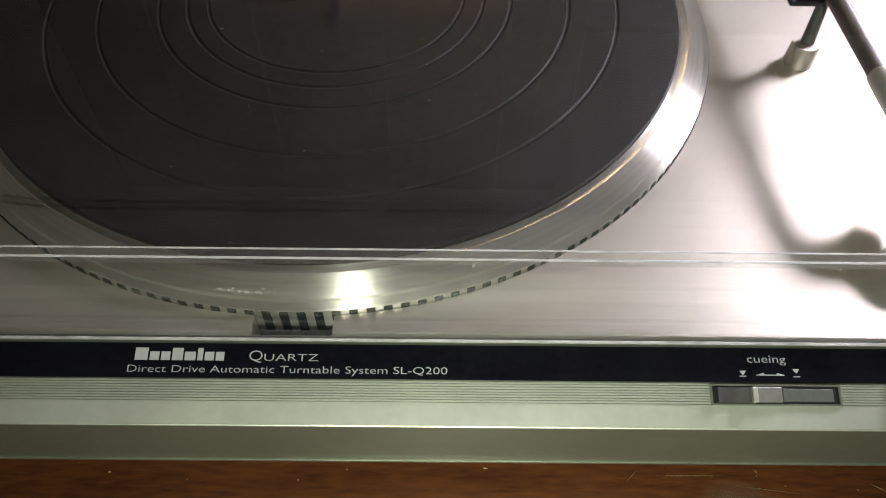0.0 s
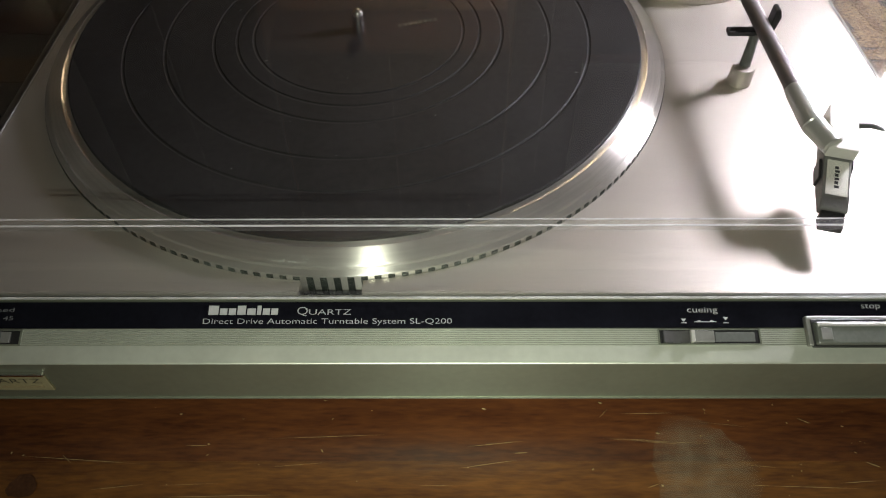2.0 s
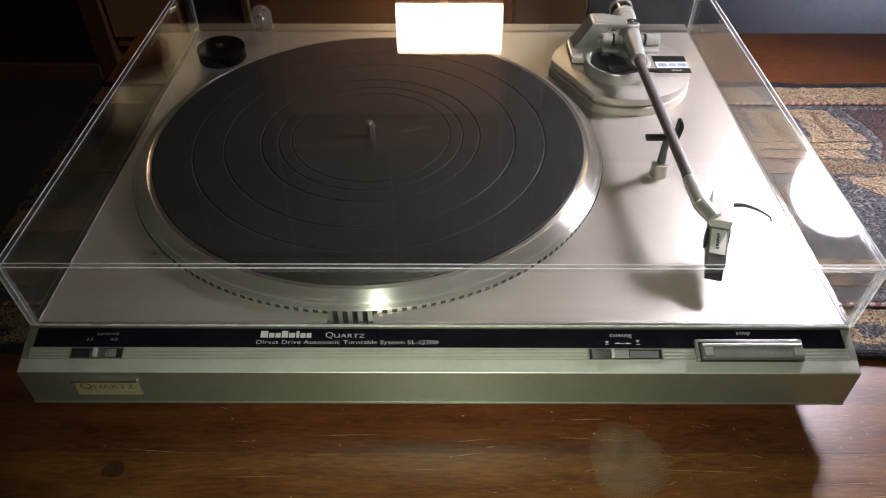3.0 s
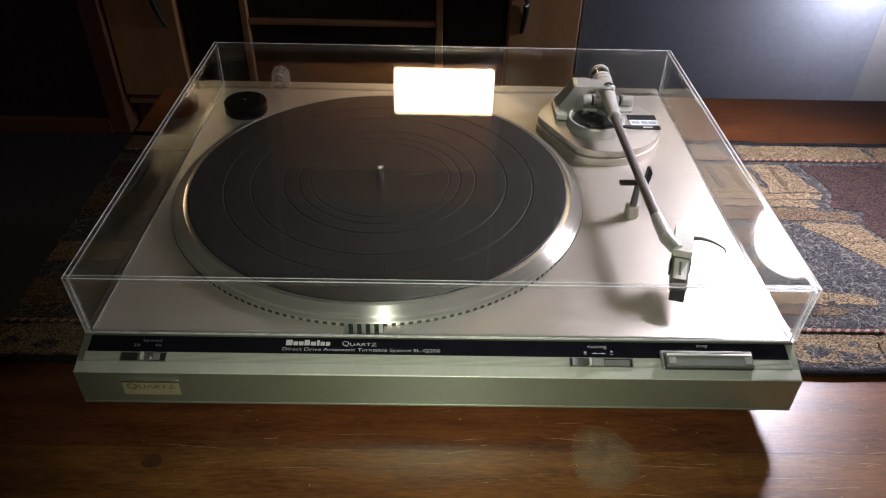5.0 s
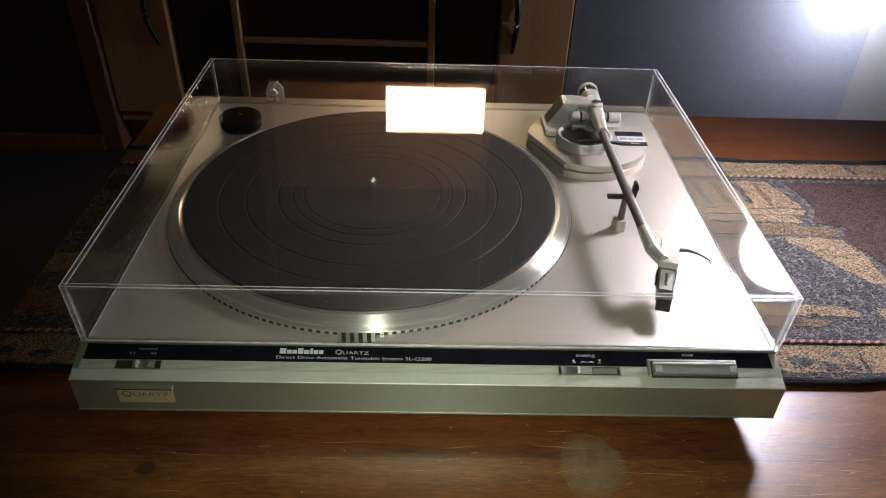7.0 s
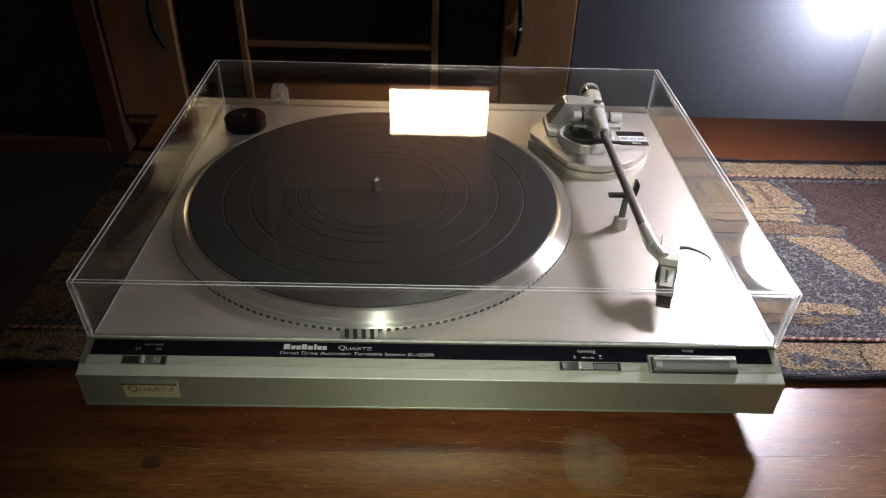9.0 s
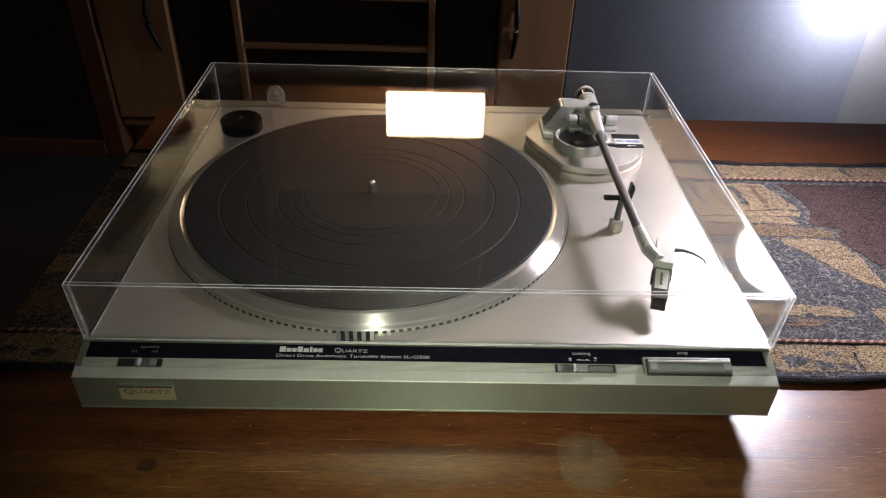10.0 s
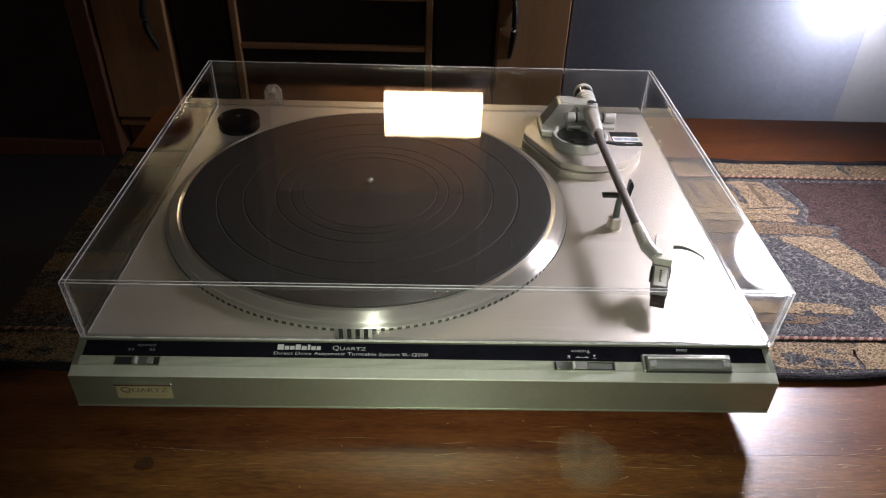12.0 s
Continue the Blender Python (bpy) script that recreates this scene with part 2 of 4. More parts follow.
def weave(name, a, b, loops=1100, squiggle=None):
    """Looped wool: small tufts, each of its own yarn colour, with a knotted relief and wide worn areas."""
    m = bpy.data.materials.new(name)
    m.use_nodes = True
    nt, n = m.node_tree, m.node_tree.nodes
    p = n["Principled BSDF"]
    p.inputs["Roughness"].default_value, p.inputs["Specular IOR Level"].default_value = 0.95, 0.12
    tc, mp = n.new("ShaderNodeTexCoord"), n.new("ShaderNodeMapping")
    mp.inputs["Scale"].default_value = (1.0, 1.5, 1.0)
    nt.links.new(tc.outputs["Object"], mp.inputs[0])
    vo, wide, sep, mix = n.new("ShaderNodeTexVoronoi"), n.new("ShaderNodeTexNoise"), n.new("ShaderNodeSeparateColor"), n.new("ShaderNodeMath")
    vo.inputs["Scale"].default_value = loops
    wide.inputs["Scale"].default_value, wide.inputs["Detail"].default_value = 90, 5
    for t in (vo, wide):
        nt.links.new(mp.outputs[0], t.inputs["Vector"])
    nt.links.new(vo.outputs["Color"], sep.inputs[0])
    mix.operation = "MULTIPLY_ADD"
    mix.inputs[1].default_value = 0.45
    nt.links.new(wide.outputs["Fac"], mix.inputs[0])
    half = n.new("ShaderNodeMath")
    half.operation = "MULTIPLY"
    half.inputs[1].default_value = 0.8
    nt.links.new(sep.outputs[0], half.inputs[0])
    nt.links.new(half.outputs[0], mix.inputs[2])
    ramp = n.new("ShaderNodeValToRGB")
    ramp.color_ramp.elements[0].position, ramp.color_ramp.elements[1].position = 0.3, 1.05
    ramp.color_ramp.elements[0].color, ramp.color_ramp.elements[1].color = (*b, 1), (*a, 1)
    nt.links.new(mix.outputs[0], ramp.inputs[0])
    colour = ramp.outputs[0]
    if squiggle:
        no, off, band, mx = n.new("ShaderNodeTexNoise"), n.new("ShaderNodeMath"), n.new("ShaderNodeMapRange"), n.new("ShaderNodeMix")
        no.inputs["Scale"].default_value, no.inputs["Detail"].default_value = 130, 2
        nt.links.new(tc.outputs["Object"], no.inputs["Vector"])
        off.operation = "COMPARE"
        off.inputs[1].default_value, off.inputs[2].default_value = 0.5, 0.022
        nt.links.new(no.outputs["Fac"], off.inputs[0])
        band.inputs[3].default_value, band.inputs[4].default_value = 0.0, 0.8
        nt.links.new(off.outputs[0], band.inputs[0])
        mx.data_type = "RGBA"
        nt.links.new(band.outputs[0], mx.inputs[0])
        for socket in [q for q in mx.inputs if q.type == "RGBA"][:1]:
            nt.links.new(colour, socket)
        for socket in [q for q in mx.inputs if q.type == "RGBA"][1:]:
            socket.default_value = (*squiggle, 1)
        colour = [q for q in mx.outputs if q.type == "RGBA"][0]
    nt.links.new(colour, p.inputs["Base Color"])
    bp = n.new("ShaderNodeBump")
    bp.invert = True
    bp.inputs["Strength"].default_value, bp.inputs["Distance"].default_value = 0.8, 0.0006
    nt.links.new(vo.outputs["Distance"], bp.inputs["Height"])
    nt.links.new(bp.outputs[0], p.inputs["Normal"])
    return m


NAVY = weave("navy_wool", (0.075, 0.072, 0.076), (0.007, 0.008, 0.012), squiggle=(0.13, 0.12, 0.11))
TAN = weave("tan_wool", (0.27, 0.2, 0.125), (0.026, 0.02, 0.016))
BINDING = weave("dark_binding_wool", (0.03, 0.028, 0.032), (0.006, 0.006, 0.008))
GOLD = weave("gold_wool", (0.29, 0.215, 0.13), (0.03, 0.022, 0.017))
MAROON = weave("maroon_wool", (0.078, 0.047, 0.043), (0.007, 0.007, 0.009))
BROWN_WOOL = weave("brown_wool", (0.17, 0.12, 0.078), (0.02, 0.014, 0.011))
CORD_RED = weave("red_cord", (0.2, 0.085, 0.065), (0.09, 0.035, 0.03))
CORD_PALE = weave("pale_cord", (0.34, 0.25, 0.19), (0.18, 0.12, 0.09))

# ---- building ----
BASES = {}


def thing(name, base, label, category, group="", kind=""):
    """An empty at the foot of a thing, which carries its parts."""
    ob = new(name)
    ob.location = Vector(base) * S
    ob.empty_display_size = 0.02
    BASES[ob] = Vector(base)
    return tagged(ob, label, category, group, kind)


def link(name, bm, material, parent, label="", smooth=False, base=None, sharp=35):
    """A mesh from decimetre plan coordinates, under its thing or part."""
    off = BASES[parent] if parent else Vector(base or (0, 0, 0))
    bmesh.ops.recalc_face_normals(bm, faces=bm.faces)
    for v in bm.verts:
        v.co = (v.co - off) * S
    me = bpy.data.meshes.new(name)
    bm.to_mesh(me)
    bm.free()
    me.materials.append(material)
    if smooth:
        me.polygons.foreach_set("use_smooth", [True] * len(me.polygons))
        me.set_sharp_from_angle(angle=radians(sharp))
    ob = new(name, me)
    BASES[ob] = off
    if parent:
        ob.parent = parent
    else:
        ob.location = off * S
    if label:
        ob["label"] = label
    return ob


def part(name, bm, material, parent, label="", smooth=False, sharp=35):
    return link(name, bm, material, parent, label, smooth, None, sharp)


def structure(name, bm, material, base=(0, 0, 0), label="", category=""):
    return tagged(link(name, bm, material, None, base=base), label, category, "", "structure")


def box(x0, x1, y0, y1, z0, z1, bevel=0.0, seg=2, bm=None):
    """A block, its edges rounded by bevel."""
    one = bmesh.new()
    bmesh.ops.create_cube(one, size=1)
    for v in one.verts:
        v.co = Vector(((x0 + x1) / 2 + v.co.x * (x1 - x0), (y0 + y1) / 2 + v.co.y * (y1 - y0), (z0 + z1) / 2 + v.co.z * (z1 - z0)))
    if bevel:
        bmesh.ops.bevel(one, geom=one.edges[:], offset=bevel, segments=seg, profile=0.5, affect="EDGES")
    return merge(bm, one)


def merge(bm, one):
    if bm is None:
        return one
    me = bpy.data.meshes.new("joined")
    one.to_mesh(me)
    one.free()
    bm.from_mesh(me)
    bpy.data.meshes.remove(me)
    return bm


def turned(bm, m):
    bmesh.ops.transform(bm, matrix=m, verts=bm.verts)
    return bm


def prism(outline, lo, hi, axis="x", bevel=0.0, seg=2):
    """An outline pulled along an axis: (y, z) along x, (x, z) along y, (x, y) along z."""
    bm = bmesh.new()

    def at(p, h):
        return {"x": (h, p[0], p[1]), "y": (p[0], h, p[1]), "z": (p[0], p[1], h)}[axis]

    a = [bm.verts.new(at(p, lo)) for p in outline]
    b = [bm.verts.new(at(p, hi)) for p in outline]
    bm.faces.new(a)
    bm.faces.new(b[::-1])
    for i in range(len(a)):
        j = (i + 1) % len(a)
        bm.faces.new((a[i], b[i], b[j], a[j]))
    if bevel:
        bmesh.ops.recalc_face_normals(bm, faces=bm.faces)
        bmesh.ops.bevel(bm, geom=bm.edges[:], offset=bevel, segments=seg, profile=0.5, affect="EDGES")
    return bm


def lathe(profile, cx=0.0, cy=0.0, n=64, z0=0.0, bm=None):
    """A profile of (radius, height) turned about an upright axis; radius 0 closes it."""
    bm = bm or bmesh.new()
    rings = []
    for r, z in profile:
        if r < 1e-6:
            rings.append([bm.verts.new((cx, cy, z0 + z))])
        else:
            rings.append([bm.verts.new((cx + r * math.cos(2 * math.pi * i / n), cy + r * math.sin(2 * math.pi * i / n), z0 + z)) for i in range(n)])
    for a, b in zip(rings, rings[1:]):
        for i in range(n):
            j = (i + 1) % n
            if len(a) == 1 and len(b) == 1:
                continue
            if len(a) == 1:
                bm.faces.new((a[0], b[i], b[j]))
            elif len(b) == 1:
                bm.faces.new((a[i], b[0], a[j]))
            else:
                bm.faces.new((a[i], b[i], b[j], a[j]))
    return bm


def rod(a, b, r, r2=None, n=20, bm=None, cap=0.15):
    """A round bar from a to b with softened ends."""
    a, b = Vector(a), Vector(b)
    ln = (b - a).length
    r2 = r if r2 is None else r2
    c = min(cap * r, ln * 0.2)
    c2 = min(cap * r2, ln * 0.2)
    one = lathe([(0, 0), (r - c, 0), (r, c), (r2, ln - c2), (r2 - c2, ln), (0, ln)], n=n)
    one = turned(one, Matrix.Translation(a) @ (b - a).to_track_quat("Z", "Y").to_matrix().to_4x4())
    return merge(bm, one)


def swept(points, radii, n=12):
    """A round bar bent along points, its thickness given at each of them."""
    bm = bmesh.new()
    pts = [Vector(p) for p in points]
    rings = []
    for i, (p, r) in enumerate(zip(pts, radii)):
        way = (pts[min(i + 1, len(pts) - 1)] - pts[max(i - 1, 0)]).to_track_quat("Z", "Y").to_matrix()
        rings.append([bm.verts.new(p + way @ Vector((r * math.cos(2 * math.pi * k / n), r * math.sin(2 * math.pi * k / n), 0))) for k in range(n)])
    for a, b in zip(rings, rings[1:]):
        for k in range(n):
            j = (k + 1) % n
            bm.faces.new((a[k], a[j], b[j], b[k]))
    bm.faces.new(rings[0])
    bm.faces.new(rings[-1])
    return bm


def words(text, x0, x1, base, up, right=(1, 0, 0), height=None):
    """Lettering between x0 and x1 along right from the point base, standing along up. Returns a mesh."""
    cu = bpy.data.curves.new("lettering", "FONT")
    cu.body, cu.extrude = text, 0.0
    cu.resolution_u, cu.offset = 3, -0.008
    ob = bpy.data.objects.new("lettering", cu)
    scene.collection.objects.link(ob)
    bpy.context.view_layer.update()
    me = bpy.data.meshes.new_from_object(ob.evaluated_get(bpy.context.evaluated_depsgraph_get()))
    bpy.data.objects.remove(ob)
    bpy.data.curves.remove(cu)
    bm = bmesh.new()
    bm.from_mesh(me)
    bpy.data.meshes.remove(me)
    xs, ys = [v.co.x for v in bm.verts], [v.co.y for v in bm.verts]
    k = (x1 - x0) / (max(xs) - min(xs))
    ky = height / max(ys) if height else k
    up, right, base = Vector(up).normalized(), Vector(right).normalized(), Vector(base)
    for v in bm.verts:
        v.co = base + right * (x0 + (v.co.x - min(xs)) * k) + up * (v.co.y * ky)
    return bm


# ---- the room ----
FLOOR = -4.75
structure("floor", box(-22, 20, -25, 16, FLOOR - 0.5, FLOOR), CARPET, label="dark carpeted floor round the coffee table", category="floor")
structure("wall_north", box(-22, 20, 15.9, 16.5, FLOOR, 20), PLASTER, label="dim plaster wall behind the wall unit", category="wall")
structure("wall_south", box(-22, 20, -25.6, -25, FLOOR, 20), PLASTER, label="dim plaster wall", category="wall")
structure("wall_west", box(-22.6, -22, -25.6, 16.5, FLOOR, 20), PLASTER, label="dim plaster wall", category="wall")
structure("wall_east", box(20, 20.6, -25.6, 16.5, FLOOR, 20), PLASTER, label="dim plaster wall", category="wall")
structure("ceiling", box(-22.6, 20.6, -25.6, 16.5, 20, 20.4), PLASTER, label="dim white plaster ceiling", category="ceiling")

# wall unit: two doors beside an open shelf bay
CY = 12.5


def curved_handle(parent, x, z0, z1, y, bow):
    n = 14
    pts = [(x + bow * math.sin(math.pi * i / n), y - 0.1 * math.sin(math.pi * i / n) + 0.01, z0 + (z1 - z0) * i / n) for i in range(n + 1)]
    part("handle", swept(pts, [0.04 + 0.03 * math.sin(math.pi * i / n) for i in range(n + 1)], 10), BLACK_PLASTIC, parent, "black bowed handle", True)


def door_cabinet(x0, x1, hx, bow):
    c = thing("cabinet", ((x0 + x1) / 2, CY + 1.6, FLOOR), "pale beech cabinet with one door and a black bowed handle", "cabinet", "wall unit cabinets")
    part("body", box(x0, x1, CY + 0.05, CY + 3.3, FLOOR + 0.9, 4.13, 0.02), BEECH, c)
    part("plinth", box(x0 + 0.05, x1 - 0.05, CY + 0.25, CY + 3.2, FLOOR, FLOOR + 0.9), BROWN, c)
    d = part("door", box(x0 + 0.02, x1 - 0.02, CY - 0.14, CY + 0.045, FLOOR + 0.93, 3.9, 0.02), BEECH, c)
    curved_handle(d, hx, -2.2, -0.75, CY - 0.14, bow)
    part("kick_strip", box(x0 + 0.02, x1 - 0.02, CY - 0.05, CY + 0.2, FLOOR + 0.68, FLOOR + 0.8, 0.01), BEECH, c)


door_cabinet(-7.15, -5.62, -5.88, -0.16)
door_cabinet(1.48, 3.03, 1.78, 0.05)
bay = thing("shelf_unit", (-2.1, CY + 1.6, FLOOR), "shelf unit with pale beech uprights and a black sheet as its dark inside", "shelf unit")
# black sheet set far forward: the bay's dark depth, shaped for the camera's view
part("back_panel", box(-4.13, -0.08, CY + 0.14, CY + 0.34, FLOOR, 4.145), BLACK_GLASS, bay)
for x in (-4.205, 0.0):
    part("upright", box(x - 0.075, x + 0.075, CY - 0.05, CY + 0.118, FLOOR, 4.145, 0.02), BEECH, bay)
part("shelf", box(-4.13, -0.08, CY - 0.03, CY + 0.135, -2.17, -2.06, 0.02), BEECH, bay)
part("shelf", box(-4.13, -0.08, CY - 0.03, CY + 0.135, -1.06, -0.95, 0.02), BEECH, bay)
part("top_board", box(-5.6, 1.46, 11.05, 13.9, 4.15, 4.385, 0.02), BEECH, bay)
part("bottom_rail", box(-4.13, -0.08, CY - 0.03, CY + 0.135, FLOOR + 0.02, FLOOR + 0.3, 0.02), BROWN, bay)
# made-up black boxes fill the dark gaps beside the shelf bay
for x0, x1 in ((-5.58, -4.29), (0.085, 1.46)):
    filler = thing("loudspeaker", ((x0 + x1) / 2, CY + 0.6, FLOOR), "tall black filler box added in the dark gap between the cabinets", "loudspeaker", "loudspeakers")
    part("body", box(x0, x1, CY + 0.12, CY + 1.18, FLOOR, 3.0, 0.04), BLACK_PLASTIC, filler)
    part("grille", box(x0 + 0.06, x1 - 0.06, CY + 0.04, CY + 0.118, FLOOR + 0.1, 2.9, 0.03), BLACK_GLASS, filler)

stand = thing("media_cabinet", (-11.0, CY + 1.2, FLOOR), "dark brown cabinet with a black glass front", "cabinet")
part("glass_front", box(-14.2, -7.6, CY - 0.2, CY - 0.1, FLOOR + 0.02, 3.0), BLACK_GLASS, stand, "black glass panel")
part("stile", box(-7.6, -7.17, CY - 0.3, CY + 2.5, FLOOR + 0.02, 3.2, 0.02), BROWN, stand)
part("stile", box(-14.8, -14.2, CY - 0.3, CY + 2.5, FLOOR + 0.02, 3.2, 0.02), BROWN, stand)
part("bottom_rail", box(-14.2, -7.6, CY - 0.32, CY - 0.08, FLOOR + 0.004, FLOOR + 0.38, 0.02), BROWN, stand)

# made-up flat curtain behind the reading lamp; its slate blue imitates lens haze
cur = thing("curtain", (6.3, 12.6, FLOOR), "flat made-up curtain behind the table, lens haze painted as slate blue", "curtain")
part("cloth", box(3.08, 9.598, 12.54, 12.58, FLOOR + 0.05, 9.0), HAZE_BLUE, cur)
part("rail", rod((3.08, 12.56, 9.05), (9.55, 12.56, 9.05), 0.12), BROWN, cur)

# added wall slab that stands in for the flare's soft pale edge
structure("wall_pier", box(9.6, 20, 12.539, 13.0, FLOOR, 20), FLARE_GREY, label="grey wall slab added beside the curtain in place of lens flare", category="wall")

# upper part of the wall unit round the lit niche


def upper_cabinet(x0, x1, z0, z1, label):
    c = thing("upper_cabinet", ((x0 + x1) / 2, 14.0, z0), label, "cabinet", "upper cabinets")
    part("body", box(x0, x1, 12.4, 15.85, z0, z1, 0.02), BROWN, c)
    mid = (x0 + x1) / 2
    for a, b in ((x0 + 0.03, mid - 0.015), (mid + 0.015, x1 - 0.03)):
        part("door", box(a, b, 12.24, 12.395, z0 + 0.03, z1 - 0.03, 0.02), BLACK_GLASS, c)


upper_cabinet(-8.4, -4.02, 4.39, 14.0, "dark brown upper cabinet with black glass doors")
upper_cabinet(1.42, 3.05, 4.39, 14.0, "dark brown upper cabinet with black glass doors")
upper_cabinet(-4.0, 1.4, 8.65, 14.0, "dark brown overhead cabinet with black glass doors")
part("niche_back", box(-4.0, 1.4, 13.92, 14.1, 4.39, 8.63), NICHE, bay, "pale warm back of the niche")

# glowing panel on the shelf unit's top, mirrored in the cover
pan = thing("light_panel", (0.12, 11.3, 4.39), "warm white rectangular light panel on the wall unit", "lamp")
part("frame", box(-0.97, 1.2, 11.24, 11.46, 4.388, 5.52, 0.03), BROWN, pan)
# made-up glow on the panel's back, there only to brighten the niche
part("rear_diffuser", box(-0.8, 1.05, 11.463, 11.5, 4.55, 5.4), glow("niche_fill_amber", (1.0, 0.6, 0.33), 20.0), pan, "amber glow added behind the panel to light the niche")
part("diffuser", box(-0.925, 1.15, 11.08, 11.235, 4.545, 5.47), glow("warm_panel", (1.0, 0.77, 0.48), 24), pan, "glowing warm white diffuser")

# added globe, no real lamp: brightens the curtain in place of lens glare
globe = thing("pendant_lamp", (8.93, 11.5, -0.85), "added glowing globe on a cord, standing in for lens glare", "lamp")
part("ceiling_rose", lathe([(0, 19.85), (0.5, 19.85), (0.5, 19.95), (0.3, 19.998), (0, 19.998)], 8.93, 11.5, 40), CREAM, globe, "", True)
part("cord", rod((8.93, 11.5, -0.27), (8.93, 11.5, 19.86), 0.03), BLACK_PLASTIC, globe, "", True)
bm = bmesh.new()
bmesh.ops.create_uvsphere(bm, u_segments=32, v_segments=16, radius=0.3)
part("globe", turned(bm, Matrix.Translation((8.93, 11.5, -0.55))), glow("glare_fill_cool", (0.88, 0.9, 1.0), 320), globe, "glowing white globe", True)

# ---- coffee table ----
TX0, TX1, TY0, TY1 = -3.12, 7.2, -2.55, 4.69
table = thing("coffee_table", (2, 1, FLOOR), "varnished reddish pine coffee table, scratched and knotty", "coffee table")
edges = [TY0, -1.98, -1.1, -0.215, 0.68, 1.6, 2.5, 3.4, TY1]
for k, (a, b) in enumerate(zip(edges, edges[1:])):
    part("plank", box(TX0, TX1, a + 0.0003, b - 0.0003, -0.28, 0.0), WOOD_SHADED if k % 2 else WOOD, table)
for x in (TX0 + 0.5, TX1 - 0.5):
    for y in (TY0 + 0.5, TY1 - 0.5):
        part("leg", box(x - 0.3, x + 0.3, y - 0.3, y + 0.3, FLOOR, -0.85, 0.03), WOOD, table)
for y in (TY0 + 0.4, TY1 - 0.4):
    part("apron", box(TX0 + 0.82, TX1 - 0.82, y - 0.12, y + 0.12, -1.0, -0.285, 0.02), WOOD, table)
for x in (TX0 + 0.4, TX1 - 0.4):
    part("apron", box(x - 0.12, x + 0.12, TY0 + 0.3, TY1 - 0.3, -0.84, -0.285, 0.02), WOOD, table)


def blot(cx, cy, rx, ry, z, seed, n=26, rough=0.25):
    """A flat patch with a ragged outline."""
    rnd = random.Random(seed)
    bm = bmesh.new()
    vs = []
    for i in range(n):
        a = 2 * math.pi * i / n
        k = 1 + rough * (rnd.random() - 0.5) + 0.1 * math.sin(3 * a + seed)
        vs.append(bm.verts.new((cx + rx * k * math.cos(a), cy + ry * k * math.sin(a), z)))
    bm.faces.new(vs)
    return bm


part("knot", blot(-1.69, -0.32, 0.058, 0.048, 0.004, 3, 22, 0.14), KNOT, table, "dark round knot")
part("stain", blot(0.99, -0.27, 0.21, 0.25, 0.003, 8, 40, 0.1), REFLECTION, table, "cloudy greyish reflection painted on the tabletop")
rnd = random.Random(4)
bm = bmesh.new()
for k in range(230):
    x, y = (rnd.uniform(-1.9, 2.6) if k < 90 else 2.9 - abs(rnd.gauss(0, 1.1))), rnd.uniform(-0.95, 0.25)
    ln, wd, an = rnd.choice((0.002, 0.003, 0.003, 0.004, 0.005, 0.006, 0.009, 0.03)), rnd.uniform(0.0008, 0.0024), rnd.gauss(0, 0.6)
    if ln < 0.03:
        wd *= 1.6
    c, s = math.cos(an), math.sin(an)
    vs = [bm.verts.new((x + c * u - s * w, y + s * u + c * w, 0.0045)) for u, w in ((-ln, -wd * 0.2), (0, -wd), (ln, -wd * 0.1), (ln * 0.4, wd * 0.8), (-ln * 0.7, wd * 0.6))]
    bm.faces.new(vs)
# extra pale flecks on the lamp's side paint the sparkle of dents
for k in range(150):
    x, y, w = rnd.gauss(2.75, 0.4), rnd.uniform(-0.9, 0.3), rnd.uniform(0.001, 0.004)
    turn = rnd.uniform(0, 3)
    bm.faces.new([bm.verts.new((x + w * q * math.cos(turn + g), y + w * math.sin(turn + g), 0.0045)) for g, q in ((0, 1.0), (1.3, 0.6), (2.6, 1.6), (4.4, 0.9))])
for k in range(70):
    x, y, ln, an = (rnd.uniform(-2.0, 2.9) if k < 40 else rnd.gauss(2.7, 0.35)), rnd.uniform(-0.95, 0.1), rnd.choice((0.05, 0.08, 0.12, 0.25)), rnd.gauss(0, 0.12)
    c, q, wd = math.cos(an), math.sin(an), rnd.uniform(0.0006, 0.0016)
    bm.faces.new([bm.verts.new((x + c * u - q * w, y + q * u + c * w, 0.0045)) for u, w in ((-ln, 0), (-ln * 0.2, -wd), (ln, 0), (ln * 0.3, wd))])
tagged(part("scratch_wear", bm, SCRATCH, table, "pale nicks and scratches, some painted for glinting dents"), kind="stuff")

# ---- runner on the table ----
RX0, RX1, RY0, RY1, RZ = -3.1, 5.8, 0.46, 3.56, 0.035
runner = thing("table_runner", (1.2, 1.9, 0), "woven tapestry table runner in navy, tan, gold and maroon", "table runner")
part("cloth", box(RX0, RX1, RY0, RY1, 0.002, RZ, 0.012), NAVY, runner)


def patch(points, material, z=RZ):
    rnd = random.Random(int(points[0][0] * 100) + int(points[1][1] * 37))
    pts = []
    for (xa, ya), (xb, yb) in zip(points, points[1:] + points[:1]):
        n = max(2, int(math.hypot(xb - xa, yb - ya) / 0.05))
        for i in range(n):
            w = 0.0 if i == 0 else 0.017
            pts.append((xa + (xb - xa) * i / n + rnd.uniform(-w, w), ya + (yb - ya) * i / n + rnd.uniform(-w, w)))
    part("patch", prism(pts, z - 0.01, z + 0.004, "z"), material, runner)


